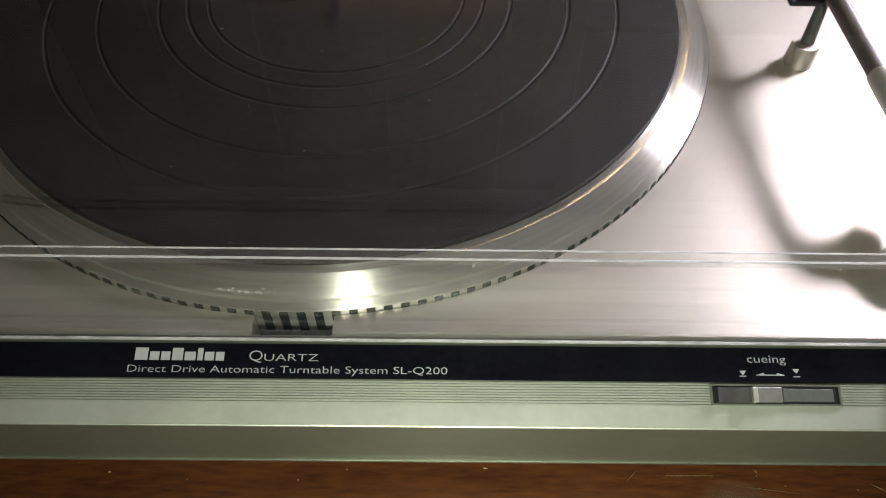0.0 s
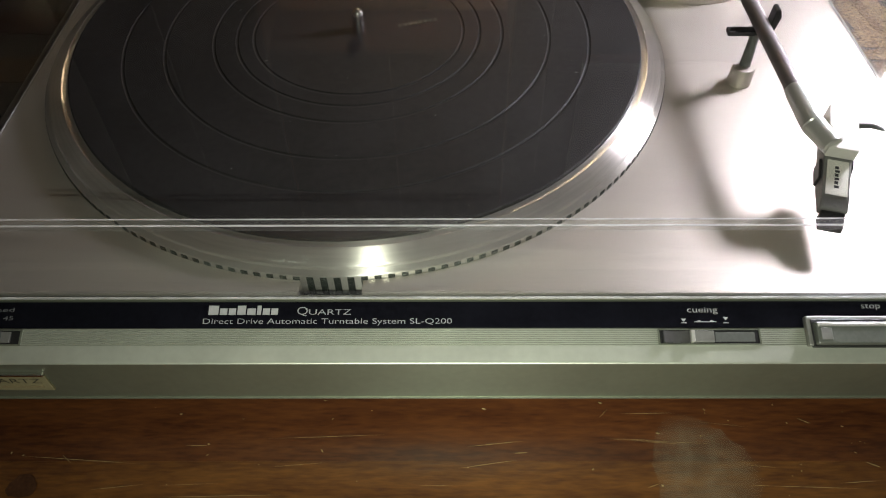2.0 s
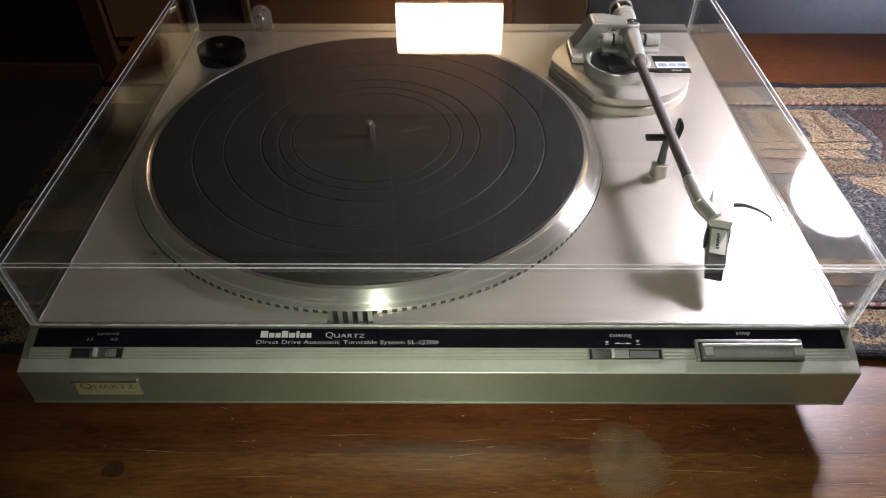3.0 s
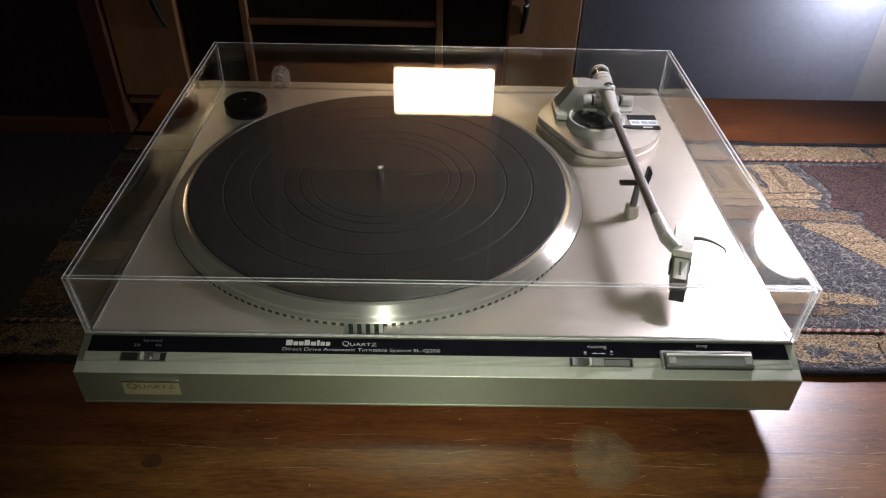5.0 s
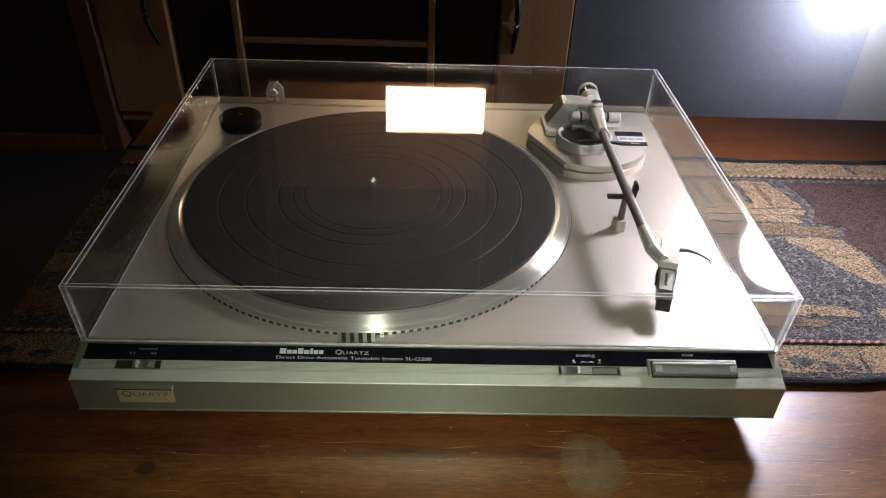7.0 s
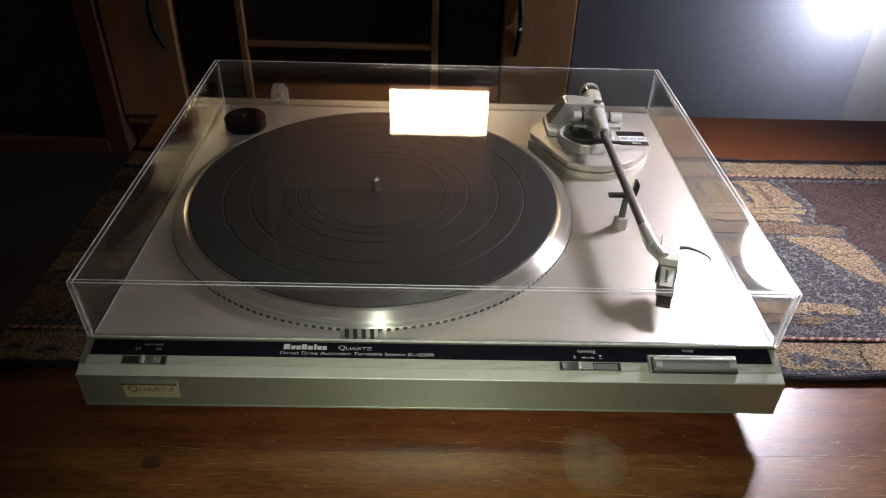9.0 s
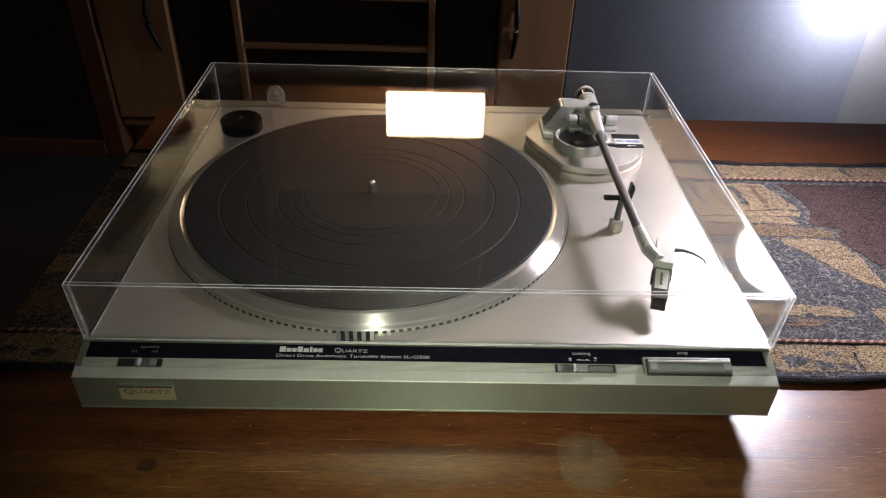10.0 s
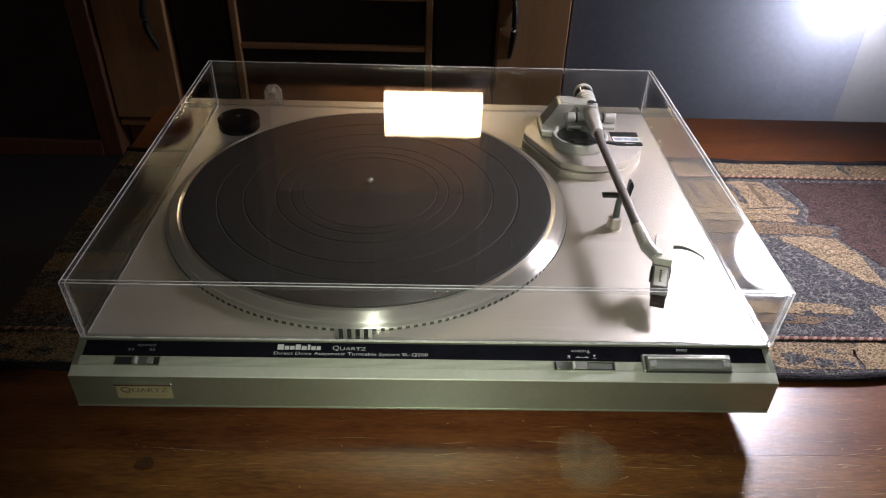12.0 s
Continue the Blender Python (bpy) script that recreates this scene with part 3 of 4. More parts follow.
# front and back borders, split into fields
for x0, x1, lean, m in ((RX0 + 0.03, -2.25, 0.0, TAN), (-2.23, 2.25, 0.0, BROWN_WOOL), (2.27, 3.07, 0.05, TAN), (3.1, 4.0, 0.0, GOLD), (4.02, 5.5, 0.0, TAN)):
    patch([(x0, RY0 + 0.05), (x1, RY0 + 0.05), (x1 + lean, RY0 + 0.33), (x0, RY0 + 0.33)], m)
for x0, x1, m in ((RX0 + 0.03, 2.2, BROWN_WOOL), (2.22, 2.85, TAN), (2.98, 4.3, GOLD), (4.32, 5.5, TAN)):
    patch([(x0, RY1 - 0.29), (x1, RY1 - 0.29), (x1 - 0.06, RY1 - 0.04), (x0, RY1 - 0.04)], m)
for x, y, rx in ((2.64, 0.62, 0.1), (2.83, 0.575, 0.08), (3.0, 0.56, 0.06), (2.42, 0.56, 0.07), (2.93, 0.69, 0.05), (-2.95, 0.62, 0.07), (-2.7, 0.6, 0.08), (4.3, 0.62, 0.09), (4.7, 0.66, 0.08)):
    part("motif", blot(x, y, rx, rx * 0.6, RZ + 0.0055, int(x * 10) + 50, 26, 0.55), NAVY, runner, "dark oval motif")
for pts, m in (
    # stepped tan block beside a maroon field
    ([(2.2, 3.15), (3.3, 3.15), (3.4, 2.96), (3.52, 2.66), (2.2, 2.66)], TAN),
    ([(2.2, 2.645), (3.53, 2.645), (3.46, 2.545), (2.2, 2.545)], GOLD),
    ([(2.2, 2.53), (3.36, 2.53), (3.4, 2.42), (2.2, 2.42)], TAN),
    ([(2.2, 2.4), (3.25, 2.4), (3.7, 2.3), (3.62, 2.2), (3.2, 2.22), (2.2, 2.22)], BROWN_WOOL),
    ([(3.5, 3.15), (5.4, 3.15), (5.4, 1.7), (4.1, 1.45), (3.86, 1.75), (3.68, 2.16), (3.76, 2.36), (3.5, 2.42), (3.62, 2.68)], MAROON),
    # tan fin over the dark field
    ([(3.08, 2.19), (3.64, 2.16), (3.74, 1.86), (3.78, 1.42), (3.6, 1.54), (3.43, 1.76), (3.26, 1.98)], TAN),
    ([(2.25, 1.26), (3.2, 1.24), (3.33, 1.18), (3.3, 1.12), (2.25, 1.12)], GOLD),
    ([(2.3, 1.1), (2.75, 1.1), (3.1, 1.06), (2.95, 0.99), (2.5, 1.0)], BROWN_WOOL),
    ([(3.48, 1.22), (5.4, 1.22), (5.4, 0.98), (3.5, 0.98)], GOLD),
    ([(2.2, 2.05), (2.6, 2.08), (2.75, 1.95), (2.5, 1.82), (2.2, 1.8)], BROWN_WOOL),
    ([(2.2, 1.7), (2.45, 1.72), (2.6, 1.6), (2.4, 1.48), (2.2, 1.5)], TAN),
    # the end that shows beyond the other side of the turntable
    ([(-3.08, 1.5), (-2.2, 1.55), (-2.2, 1.8), (-3.08, 1.75)], TAN),
    ([(-3.08, 1.0), (-2.3, 1.0), (-2.3, 1.25), (-3.08, 1.3)], BROWN_WOOL),
    ([(-3.08, 2.2), (-2.2, 2.25), (-2.2, 2.5), (-3.08, 2.45)], BROWN_WOOL),
    ([(-3.05, 2.75), (-2.2, 2.7), (-2.2, 2.95), (-3.05, 3.0)], MAROON),
):
    patch(pts, m)
for k in range(5):
    x = 2.4 + 0.2 * k
    patch([(x, 2.74), (x + 0.05, 2.72), (x + 0.02, 3.1), (x - 0.05, 3.1)], NAVY if k % 2 else BROWN_WOOL, RZ + 0.003)
for x, y, rx in ((2.5, 1.06, 0.06), (2.75, 1.05, 0.07), (2.95, 1.12, 0.05), (2.35, 1.95, 0.07), (2.45, 1.62, 0.06)):
    part("motif", blot(x, y, rx, rx * 0.5, RZ + 0.0095, int(x * 10) + 70, 22, 0.7), NAVY, runner, "dark irregular motif")


def bead_mesh():
    bm = bmesh.new()
    bmesh.ops.create_icosphere(bm, subdivisions=1, radius=1)
    for v in bm.verts:
        v.co = Vector((v.co.x * 0.03, v.co.y * 0.016, v.co.z * 0.011))
    turned(bm, Matrix.Rotation(0.6, 4, "Z"))
    return bm


for y in (RY0 + 0.36, RY1 - 0.33):
    for material, off in ((CORD_RED, 0.0), (CORD_PALE, 0.035)):
        bm = bmesh.new()
        x = RX0 + 0.05 + off
        while x < RX1 - 0.1:
            merge(bm, turned(bead_mesh(), Matrix.Translation((x, y, RZ + 0.014))))
            x += 0.07
        tagged(part("cord", bm, material, runner, "twisted red and pale cord"), kind="stuff")
for y in (RY0, RY1):
    way = [(RX0 + (RX1 - RX0) * i / 60, y + (0.012 * math.sin(i * 0.9) + 0.02 * math.sin(i * 0.31)) * (1 if y < 1 else -1) - (0.015 if y < 1 else -0.015), 0.03) for i in range(61)]
    part("binding", swept(way, [0.028 + 0.004 * math.sin(i * 1.7) for i in range(61)], 10), BINDING, runner, "dark wavy edge binding", True)

# ---- turntable ----
DECK = 0.55
CX, CYP = -0.471, 1.835   # platter axis
tt = thing("turntable", (0, 1.8, 0), "silver direct drive turntable under a clear acrylic cover, on the table", "turntable")
# lower case with its sloping front strip
FRONT = [(-0.036, 0.2), (-0.036, 0.443), (-0.03, 0.4525), (0.029, 0.4735), (0.09, 0.4952), (0.1886, 0.5232), (0.1886, 0.54), (0.21, 0.54), (0.21, 0.45), (3.75, 0.45), (3.75, 0.2)]
part("case", prism(FRONT, -2.14, 2.14, "x"), SILVER_SHADED, tt)
part("lower_lip", box(-2.14, 2.14, -0.042, 0.05, 0.192, 0.203, 0.003), SILVER_SHADED, tt, "thin lip along the foot of the front")
part("base_tray", box(-2.08, 2.08, 0.07, 3.65, 0.1, 0.2, 0.02), BLACK_PLASTIC, tt)
for x in (-1.7, 1.7):
    for y in (0.55, 3.1):
        part("foot", lathe([(0, 0.0), (0.2, 0.0), (0.22, 0.02), (0.24, 0.1), (0, 0.1)], x, y, 32), BLACK_PLASTIC, tt, "round black foot", True)
dv = Vector((0.061, 0.0217)).normalized()
nv = Vector((-dv.y, dv.x))
for k in range(8):
    q = Vector((0.031, 0.4743)) + dv * (0.0077 * k)
    prof = [tuple(q), tuple(q + dv * 0.001 + nv * 0.0042), tuple(q + dv * 0.005 + nv * 0.0042), tuple(q + dv * 0.0062)]
    part("rib", prism(prof, -2.1, 2.1, "x"), SILVER_LIT, tt)
# thin overlay that carries the painted lit tone of the sloping front
part("front_ledge", prism([(-0.032, 0.4517), (-0.0325, 0.4537), (0.0285, 0.4755), (0.029, 0.4735)], -2.135, 2.135, "x"), SILVER_LIT, tt, "sloping ledge of the front, its lit tone painted in")
# rod in the lit tone: the edge's highlight put in as shape
part("front_edge_trim", rod((-2.14, -0.033, 0.4475), (2.14, -0.033, 0.4475), 0.0045, n=10), SILVER_LIT, tt, "front edge line, its highlight painted in", True)

# black print band: its foot, its upward way and its outward normal
B0, B1 = Vector((0, 0.09, 0.4955)), Vector((0, 0.1886, 0.524))
BU = (B1 - B0).normalized()
BN = Vector((0, -BU.z, BU.y))
BL = (B1 - B0).length


def on_band(v, lift):
    return B0 + BU * (BL * v) + BN * lift


def strip(x0, x1, v0, v1, lift, thick=0.003):
    """A flat bar on the sloping band."""
    bm = bmesh.new()
    vs = []
    for l in (lift, lift + thick):
        vs.append([bm.verts.new(on_band(v, l) + Vector((x, 0, 0))) for x, v in ((x0, v0), (x1, v0), (x1, v1), (x0, v1))])
    bm.faces.new(vs[0])
    bm.faces.new(vs[1])
    for i in range(4):
        j = (i + 1) % 4
        bm.faces.new((vs[0][i], vs[0][j], vs[1][j], vs[1][i]))
    return bm


band = part("name_band", strip(-2.09, 2.09, 0.0, 1.0, 0.0005, 0.006), BLACK, tt, "glossy black name band")
LIFT = 0.0085


def print_words(text, x0, x1, v, height, ink=INK):
    part("lettering", words(text, x0, x1, on_band(v, LIFT), BU, height=height), ink, band)


# the maker's mark as eight plain strokes
for k, w in enumerate((0.038, 0.028, 0.027, 0.032, 0.032, 0.016, 0.027, 0.025)):
    x = -0.925 + sum((0.038, 0.028, 0.027, 0.032, 0.032, 0.016, 0.027, 0.025)[:k]) + 0.0055 * k
    part("mark", strip(x, x + w, 0.5, 0.86 if k in (0, 3, 5) else 0.75, 0.0068, 0.001), INK, band, "plain pale mark")
print_words("Q", -0.588, -0.548, 0.5, 0.031)
print_words("UARTZ", -0.543, -0.384, 0.5, 0.021)
print_words("Direct Drive Automatic Turntable System SL-Q200", -0.941, -0.002, 0.15, 0.021)
print_words("cueing", 0.886, 1.0, 0.57, 0.021)
print_words("stop", 1.545, 1.615, 0.72, 0.017)
print_words("speed", -1.775, -1.665, 0.62, 0.017, INK_DIM)
print_words("33", -1.825, -1.79, 0.3, 0.016, INK_DIM)
print_words("45", -1.70, -1.662, 0.3, 0.016, INK_DIM)
part("mark", strip(0.908, 0.99, 0.2, 0.225, LIFT - 0.002, 0.001), INK, band, "thin double arrow")
for x, d in ((0.905, 1), (0.993, -1)):
    bm = bmesh.new()
    bm.faces.new([bm.verts.new(on_band(v, LIFT) + Vector((x + u * d, 0, 0))) for u, v in ((0, 0.2), (0.028, 0.2), (0.024, 0.28))])
    part("mark", bm, INK, band)
for x, v0 in ((0.868, 0.2), (1.026, 0.26)):
    bm = bmesh.new()
    bm.faces.new([bm.verts.new(on_band(v, LIFT) + Vector((x + u, 0, 0))) for u, v in ((0, v0), (0.01, v0 + 0.13), (-0.01, v0 + 0.13))])
    part("mark", bm, INK, band)
    part("mark", strip(x - 0.01, x + 0.01, v0 - 0.035 if v0 < 0.25 else v0 - 0.1, v0 - 0.01 if v0 < 0.25 else v0 - 0.075, LIFT - 0.002, 0.001), INK, band)

# frame of the ribbed strip: sliders sit in shallow trays
SU = Vector((0, 0.061, 0.0217)).normalized()
SN = Vector((0, -SU.z, SU.y))
S0 = Vector((0, 0.029, 0.4738))
SQ = 0.83  # the strip's depth against the plan's u


def slab(x0, x1, u0, u1, l0, l1, bevel=0.0):
    bm = box(x0, x1, u0, u1, l0, l1, bevel)
    rot = Matrix((Vector((1, 0, 0)), SU * SQ, SN)).transposed().to_4x4()
    return turned(bm, Matrix.Translation(S0) @ rot)


def tray(x0, x1, u0, u1):
    t = part("slider_tray", slab(x0, x1, u0, u1, -0.002, 0.0056), BLACK_PLASTIC, tt, "dark slider slot")
    for a, b, c, d in ((x0 - 0.006, x1 + 0.006, u0 - 0.006, u0), (x0 - 0.006, x1 + 0.006, u1, u1 + 0.006), (x0 - 0.006, x0, u0, u1), (x1, x1 + 0.006, u0, u1)):
        part("rim", slab(a, b, c, d, 0.0, 0.0085), SILVER_SHADED, t)
    return t


def slider(t, x, w, lean):
    """A thumb slider with a hollow face and a raised fin."""
    pts = []
    n = 10
    for i in range(n + 1):
        a = i / n
        pts.append((x - w + 2 * w * a, 0.009 + 0.013 * (2 * a - 1) ** 2))
    pts = [(x - w, 0.0045)] + pts + [(x + w, 0.0045)]
    bm = prism(pts, 0.006, 0.06, "y", 0.0)
    rot = Matrix((Vector((1, 0, 0)), SU * SQ, SN)).transposed().to_4x4()
    part("thumb_slider", turned(bm, Matrix.Translation(S0) @ rot), SLIDE, t, "dark satin thumb slider")
    part("fin", slab(x + lean - 0.008, x + lean + 0.008, 0.006, 0.06, 0.006, 0.034, 0.003), SILVER_ARM, t)


t1 = tray(0.772, 1.142, 0.004, 0.066)
slider(t1, 0.833, 0.05, 0.055)
part("runner_bar", slab(0.9, 0.973, 0.008, 0.062, 0.0045, 0.017, 0.003), SILVER_DARK, t1)
part("window_bar", slab(0.978, 1.126, 0.012, 0.057, 0.0045, 0.008, 0.002), GREY_PLASTIC, t1)
t2 = tray(-1.885, -1.622, 0.004, 0.066)
slider(t2, -1.735, 0.045, -0.02)
part("runner_bar", slab(-1.69, -1.655, 0.01, 0.06, 0.0045, 0.014, 0.002), SILVER_DARK, t2)

# stop key in its raised frame
key = part("key_frame", slab(1.313, 1.862, -0.012, 0.125, 0.002, 0.03, 0.006), SILVER_DARK, tt, "raised frame of the stop key")
part("key_well", slab(1.328, 1.85, -0.018, 0.108, 0.012, 0.034, 0.003), BLACK_PLASTIC, key)
part("stop_key", slab(1.333, 1.846, -0.012, 0.09, 0.02, 0.06, 0.008), KEY, key, "long grey stop key")
# paler metal slab paints the highlight on the key's sloping top
part("key_ridge", slab(1.338, 1.841, 0.066, 0.082, 0.058, 0.066, 0.003), SILVER_ARM, key, "highlight along the key, put in as a paler slab")
for x in (1.345, 1.795):
    part("key_pad", slab(x, x + 0.042, 0.006, 0.06, 0.059, 0.0635, 0.002), SILVER_DARK, key, "ridged end of the key")

# badge on the front
badge = part("badge", box(-1.878, -1.545, -0.044, -0.034, 0.268, 0.385, 0.003), BADGE, tt, "pale gold foil badge")
part("lettering", words("Q", -1.85, -1.79, (0, -0.0455, 0.322), (0, 0, 1), height=0.045), INK_DARK, badge)
part("lettering", words("UARTZ", -1.78, -1.57, (0, -0.0455, 0.325), (0, 0, 1), height=0.032), INK_DARK, badge)
part("mark", box(-1.74, -1.575, -0.0455, -0.0445, 0.29, 0.305), mat("faded_gold_print", (0.36, 0.3, 0.17), 0.5, 0.3, 0.2, 90), badge)
part("badge_rim", box(-1.881, -1.54, -0.054, -0.036, 0.382, 0.396, 0.003), CHROME, badge)

# deck plate with the round well and the notch in front of it
WELL = 1.5645
NX0, NX1, NY = -0.588, -0.346, 0.19
inner = []
N = 200
for i in range(N):
    a = 2 * math.pi * i / N
    x, y = CX + WELL * math.cos(a), CYP + WELL * math.sin(a)
    if y < 1 and NX0 < x < NX1:
        continue
    inner.append((a, x, y))
yl = CYP - math.sqrt(WELL**2 - (NX0 - CX) ** 2)
yr = CYP - math.sqrt(WELL**2 - (NX1 - CX) ** 2)
ring = []
done = False
for a, x, y in inner:
    if not done and y < 1 and x >= NX1:
        ring += [(NX0, yl), (NX0, 0.205), (NX1, 0.205), (NX1, yr)]
        done = True
    ring.append((x, y))
bm = bmesh.new()
outer = [(-2.135, 0.194), (2.135, 0.194), (2.135, 3.73), (-2.135, 3.73)]
ov = [bm.verts.new((x, y, DECK)) for x, y in outer]
iv = [bm.verts.new((x, y, DECK)) for x, y in ring]
es = [bm.edges.new((l[i], l[(i + 1) % len(l)])) for l in (ov, iv) for i in range(len(l))]
bmesh.ops.triangle_fill(bm, use_beauty=True, use_dissolve=False, edges=es)
for l in (ov, iv):
    low = [bm.verts.new((v.co.x, v.co.y, 0.451)) for v in l]
    for i in range(len(l)):
        j = (i + 1) % len(l)
        bm.faces.new((l[i], l[j], low[j], low[i]))
part("deck", bm, SILVER, tt, "champagne silver top plate")
part("well_floor", lathe([(0, 0.455), (1.6, 0.455), (1.6, 0.4525), (0, 0.4525)], CX, CYP, 96), BLACK_PLASTIC, tt)

# platter
BASES_C = Vector((CX, CYP, 0))


def centred(name, bm, material, parent, label=""):
    """A part that turns about the platter's axis and keeps its own middle there."""
    for v in bm.verts:
        v.co += BASES[parent] - BASES_C
    ob = part(name, bm, material, parent, label, True, 9)
    ob.location = (BASES_C - BASES[parent]) * S
    return ob


plat = centred("platter", lathe([(0, 0.457), (1.55, 0.457), (1.56, 0.462), (1.56, 0.572), (1.557, 0.576), (1.536, 0.586), (1.532, 0.597), (1.527, 0.601), (1.472, 0.632), (1.464, 0.635), (1.456, 0.631), (1.44, 0.628), (0, 0.628)], CX, CYP, 256), PLATTER, tt, "spun aluminium platter")
prof = [(1.43, 0.629), (1.43, 0.643), (1.423, 0.647)]
for r in (1.175, 0.975, 0.735, 0.62, 0.535):
    prof += [(r + 0.009, 0.647), (r + 0.003, 0.6433), (r - 0.003, 0.6433), (r - 0.009, 0.647)]
prof += [(0.51, 0.6455), (0.06, 0.6455), (0, 0.6455)]
centred("rubber_mat", lathe(prof, CX, CYP, 192), RUBBER, tt, "black ringed rubber mat")
part("spindle", lathe([(0, 0.64), (0.031, 0.64), (0.031, 0.73), (0.027, 0.75), (0.016, 0.761), (0, 0.764)], CX, CYP, 24), CHROME, tt, "polished spindle", True)
dot = bmesh.new()
box(1.553, 1.563, -0.0135, 0.0135, 0.464, 0.568, 0.0, bm=dot)
for v in dot.verts:
    v.co *= S
dot_me = bpy.data.meshes.new("strobe_dot")
dot.to_mesh(dot_me)
dot.free()
dot_me.materials.append(DOT)
for k in range(186):
    ob = new("strobe_dot", dot_me)
    ob.parent = plat
    ob.rotation_euler = (0, 0, 2 * math.pi * k / 186)

# chips in the platter's finish, dust and a faint print on the mat
rnd = random.Random(31)
for cx, cy, many, wide in ((0.075, 0.42, 9, 0.014), (-0.61, 0.315, 22, 0.05)):
    for k in range(many):
        x, y = cx + rnd.gauss(0, wide), cy + rnd.gauss(0, 0.012)
        a, r = math.atan2(y - CYP, x - CX), min(1.52, max(1.478, math.hypot(x - CX, y - CYP)))
        w = rnd.uniform(0.0015, 0.0042)
        bm = blot(0, 0, w, w * rnd.uniform(0.5, 1.6), 0, k, 9, 1.1)
        lean = Matrix.Translation((CX + r * math.cos(a), CYP + r * math.sin(a), 0.6165 - (r - 1.5) * 0.56 + 0.0015)) @ Matrix.Rotation(a, 4, "Z") @ Matrix.Rotation(radians(29.4), 4, "Y")
        part("chip", turned(bm, lean), CHIP, tt, "pale chip in the finish")
rnd = random.Random(21)
bm = bmesh.new()
for k in range(45):
    a, r, w = rnd.uniform(0, 2 * math.pi), 1.38 * math.sqrt(rnd.random()), rnd.uniform(0.0015, 0.004)
    x, y = CX + r * math.cos(a), CYP + r * math.sin(a)
    l, g = w * rnd.choice((1, 1, 1.5, 3)), rnd.uniform(0, 3)
    bm.faces.new([bm.verts.new((x + l * math.cos(g + q) , y + w * math.sin(g + q), 0.6478)) for q in (0, 1.6, 3.1, 4.7)])
tagged(part("dust", bm, INK_DIM, tt, "pale dust specks on the mat"), kind="stuff")
for k in range(8):
    x = CX + 0.2 + 0.026 * k
    part("mark", box(x, x + 0.018, CYP + 0.02 + 0.008 * k, CYP + 0.048 + 0.008 * k, 0.6456, 0.6468), BLACK_PLASTIC, tt, "faint raised mark")

# tonearm base: stepped plinth with a cut corner
PX, PY = 1.37, 2.74


def cut_disc(r, gap):
    """A round outline about the arm's axis, its side towards the platter cut straight."""
    away = Vector((CX - PX, CYP - PY)).normalized()
    out = []
    for i in range(96):
        a = 2 * math.pi * i / 96
        p = Vector((r * math.cos(a), r * math.sin(a)))
        over = p.dot(away) - gap
        out.append((PX + p.x - away.x * max(0, over), PY + p.y - away.y * max(0, over)))
    return out


armbase = part("arm_base", prism(cut_disc(0.53, 0.44), DECK - 0.01, 0.618, "z", 0.008), SILVER, tt, "stepped silver tonearm base", True)
part("groove", prism(cut_disc(0.512, 0.425), 0.6185, 0.6285, "z"), SILVER_SHADED, armbase, "narrow groove between the two steps", True)
part("step", prism(cut_disc(0.522, 0.434), 0.629, 0.69, "z", 0.009), SILVER, armbase, "", True)
part("collar", lathe([(0, 0.685), (0.245, 0.685), (0.243, 0.765), (0.235, 0.776), (0.22, 0.776), (0.212, 0.768), (0.212, 0.735), (0, 0.735)], 1.325, 2.65, 72), SILVER_ARM, armbase, "raised round collar", True)
part("dial_ring", lathe([(0, 0.7365), (0.2, 0.7365), (0.195, 0.757), (0.1, 0.766), (0, 0.766)], 1.325, 2.65, 48), BLACK_PLASTIC, armbase, "black anti-skating dial", True)
part("lift_bar", prism([(1.24 + 0.35 * k / 8, 2.42 + 0.05 * math.sin(math.pi * k / 8) * 0.6) for k in range(9)] + [(1.59, 2.47), (1.22, 2.5)], 0.785, 0.8, "z", 0.004), BLACK_PLASTIC, armbase, "black curved arm lifter", True)
part("lift_post", lathe([(0, 0.735), (0.025, 0.735), (0.025, 0.785), (0, 0.785)], 1.3, 2.48, 16), SILVER_DARK, armbase, "", True)
plate = part("caution_plate", box(1.635, 1.885, 2.6, 2.86, 0.691, 0.697, 0.002), BLACK_PLASTIC, armbase, "small black and white label plate")
part("label_strip", box(1.637, 1.883, 2.665, 2.76, 0.6975, 0.699), CREAM, plate)
for x0, x1 in ((1.655, 1.72), (1.735, 1.79), (1.8, 1.865)):
    part("mark", box(x0, x1, 2.69, 2.735, 0.6995, 0.7), BLUE_INK, plate)
for x0, x1 in ((1.74, 1.765), (1.772, 1.79), (1.798, 1.815)):
    part("mark", box(x0, x1, 2.622, 2.64, 0.6975, 0.6982), CREAM, plate)

# tonearm with its yoke, weight, tube and head
HZ = 0.87
arm = part("yoke_block", prism([(1.01, 0.74), (1.055, 0.8), (1.14, 0.94), (1.16, 0.953), (1.28, 0.953), (1.28, 0.9), (1.235, 0.86), (1.235, 0.74)], 2.87, 3.06, "y", 0.01), SILVER_ARM, tt, "cast silver tonearm yoke")
part("yoke_foot", prism([(0.99, 2.74), (1.24, 2.72), (1.3, 2.8), (1.3, 3.1), (1.06, 3.13), (0.99, 3.04)], 0.692, 0.752, "z", 0.012), SILVER_ARM, arm, "broad foot of the yoke")
part("yoke_arm", prism([(1.17, 2.9), (1.17, 3.03), (1.25, 3.045), (1.40, 2.985), (1.485, 2.92), (1.5, 2.87), (1.475, 2.82), (1.42, 2.81), (1.36, 2.85)], 0.922, 0.962, "z", 0.01), SILVER_ARM, arm)
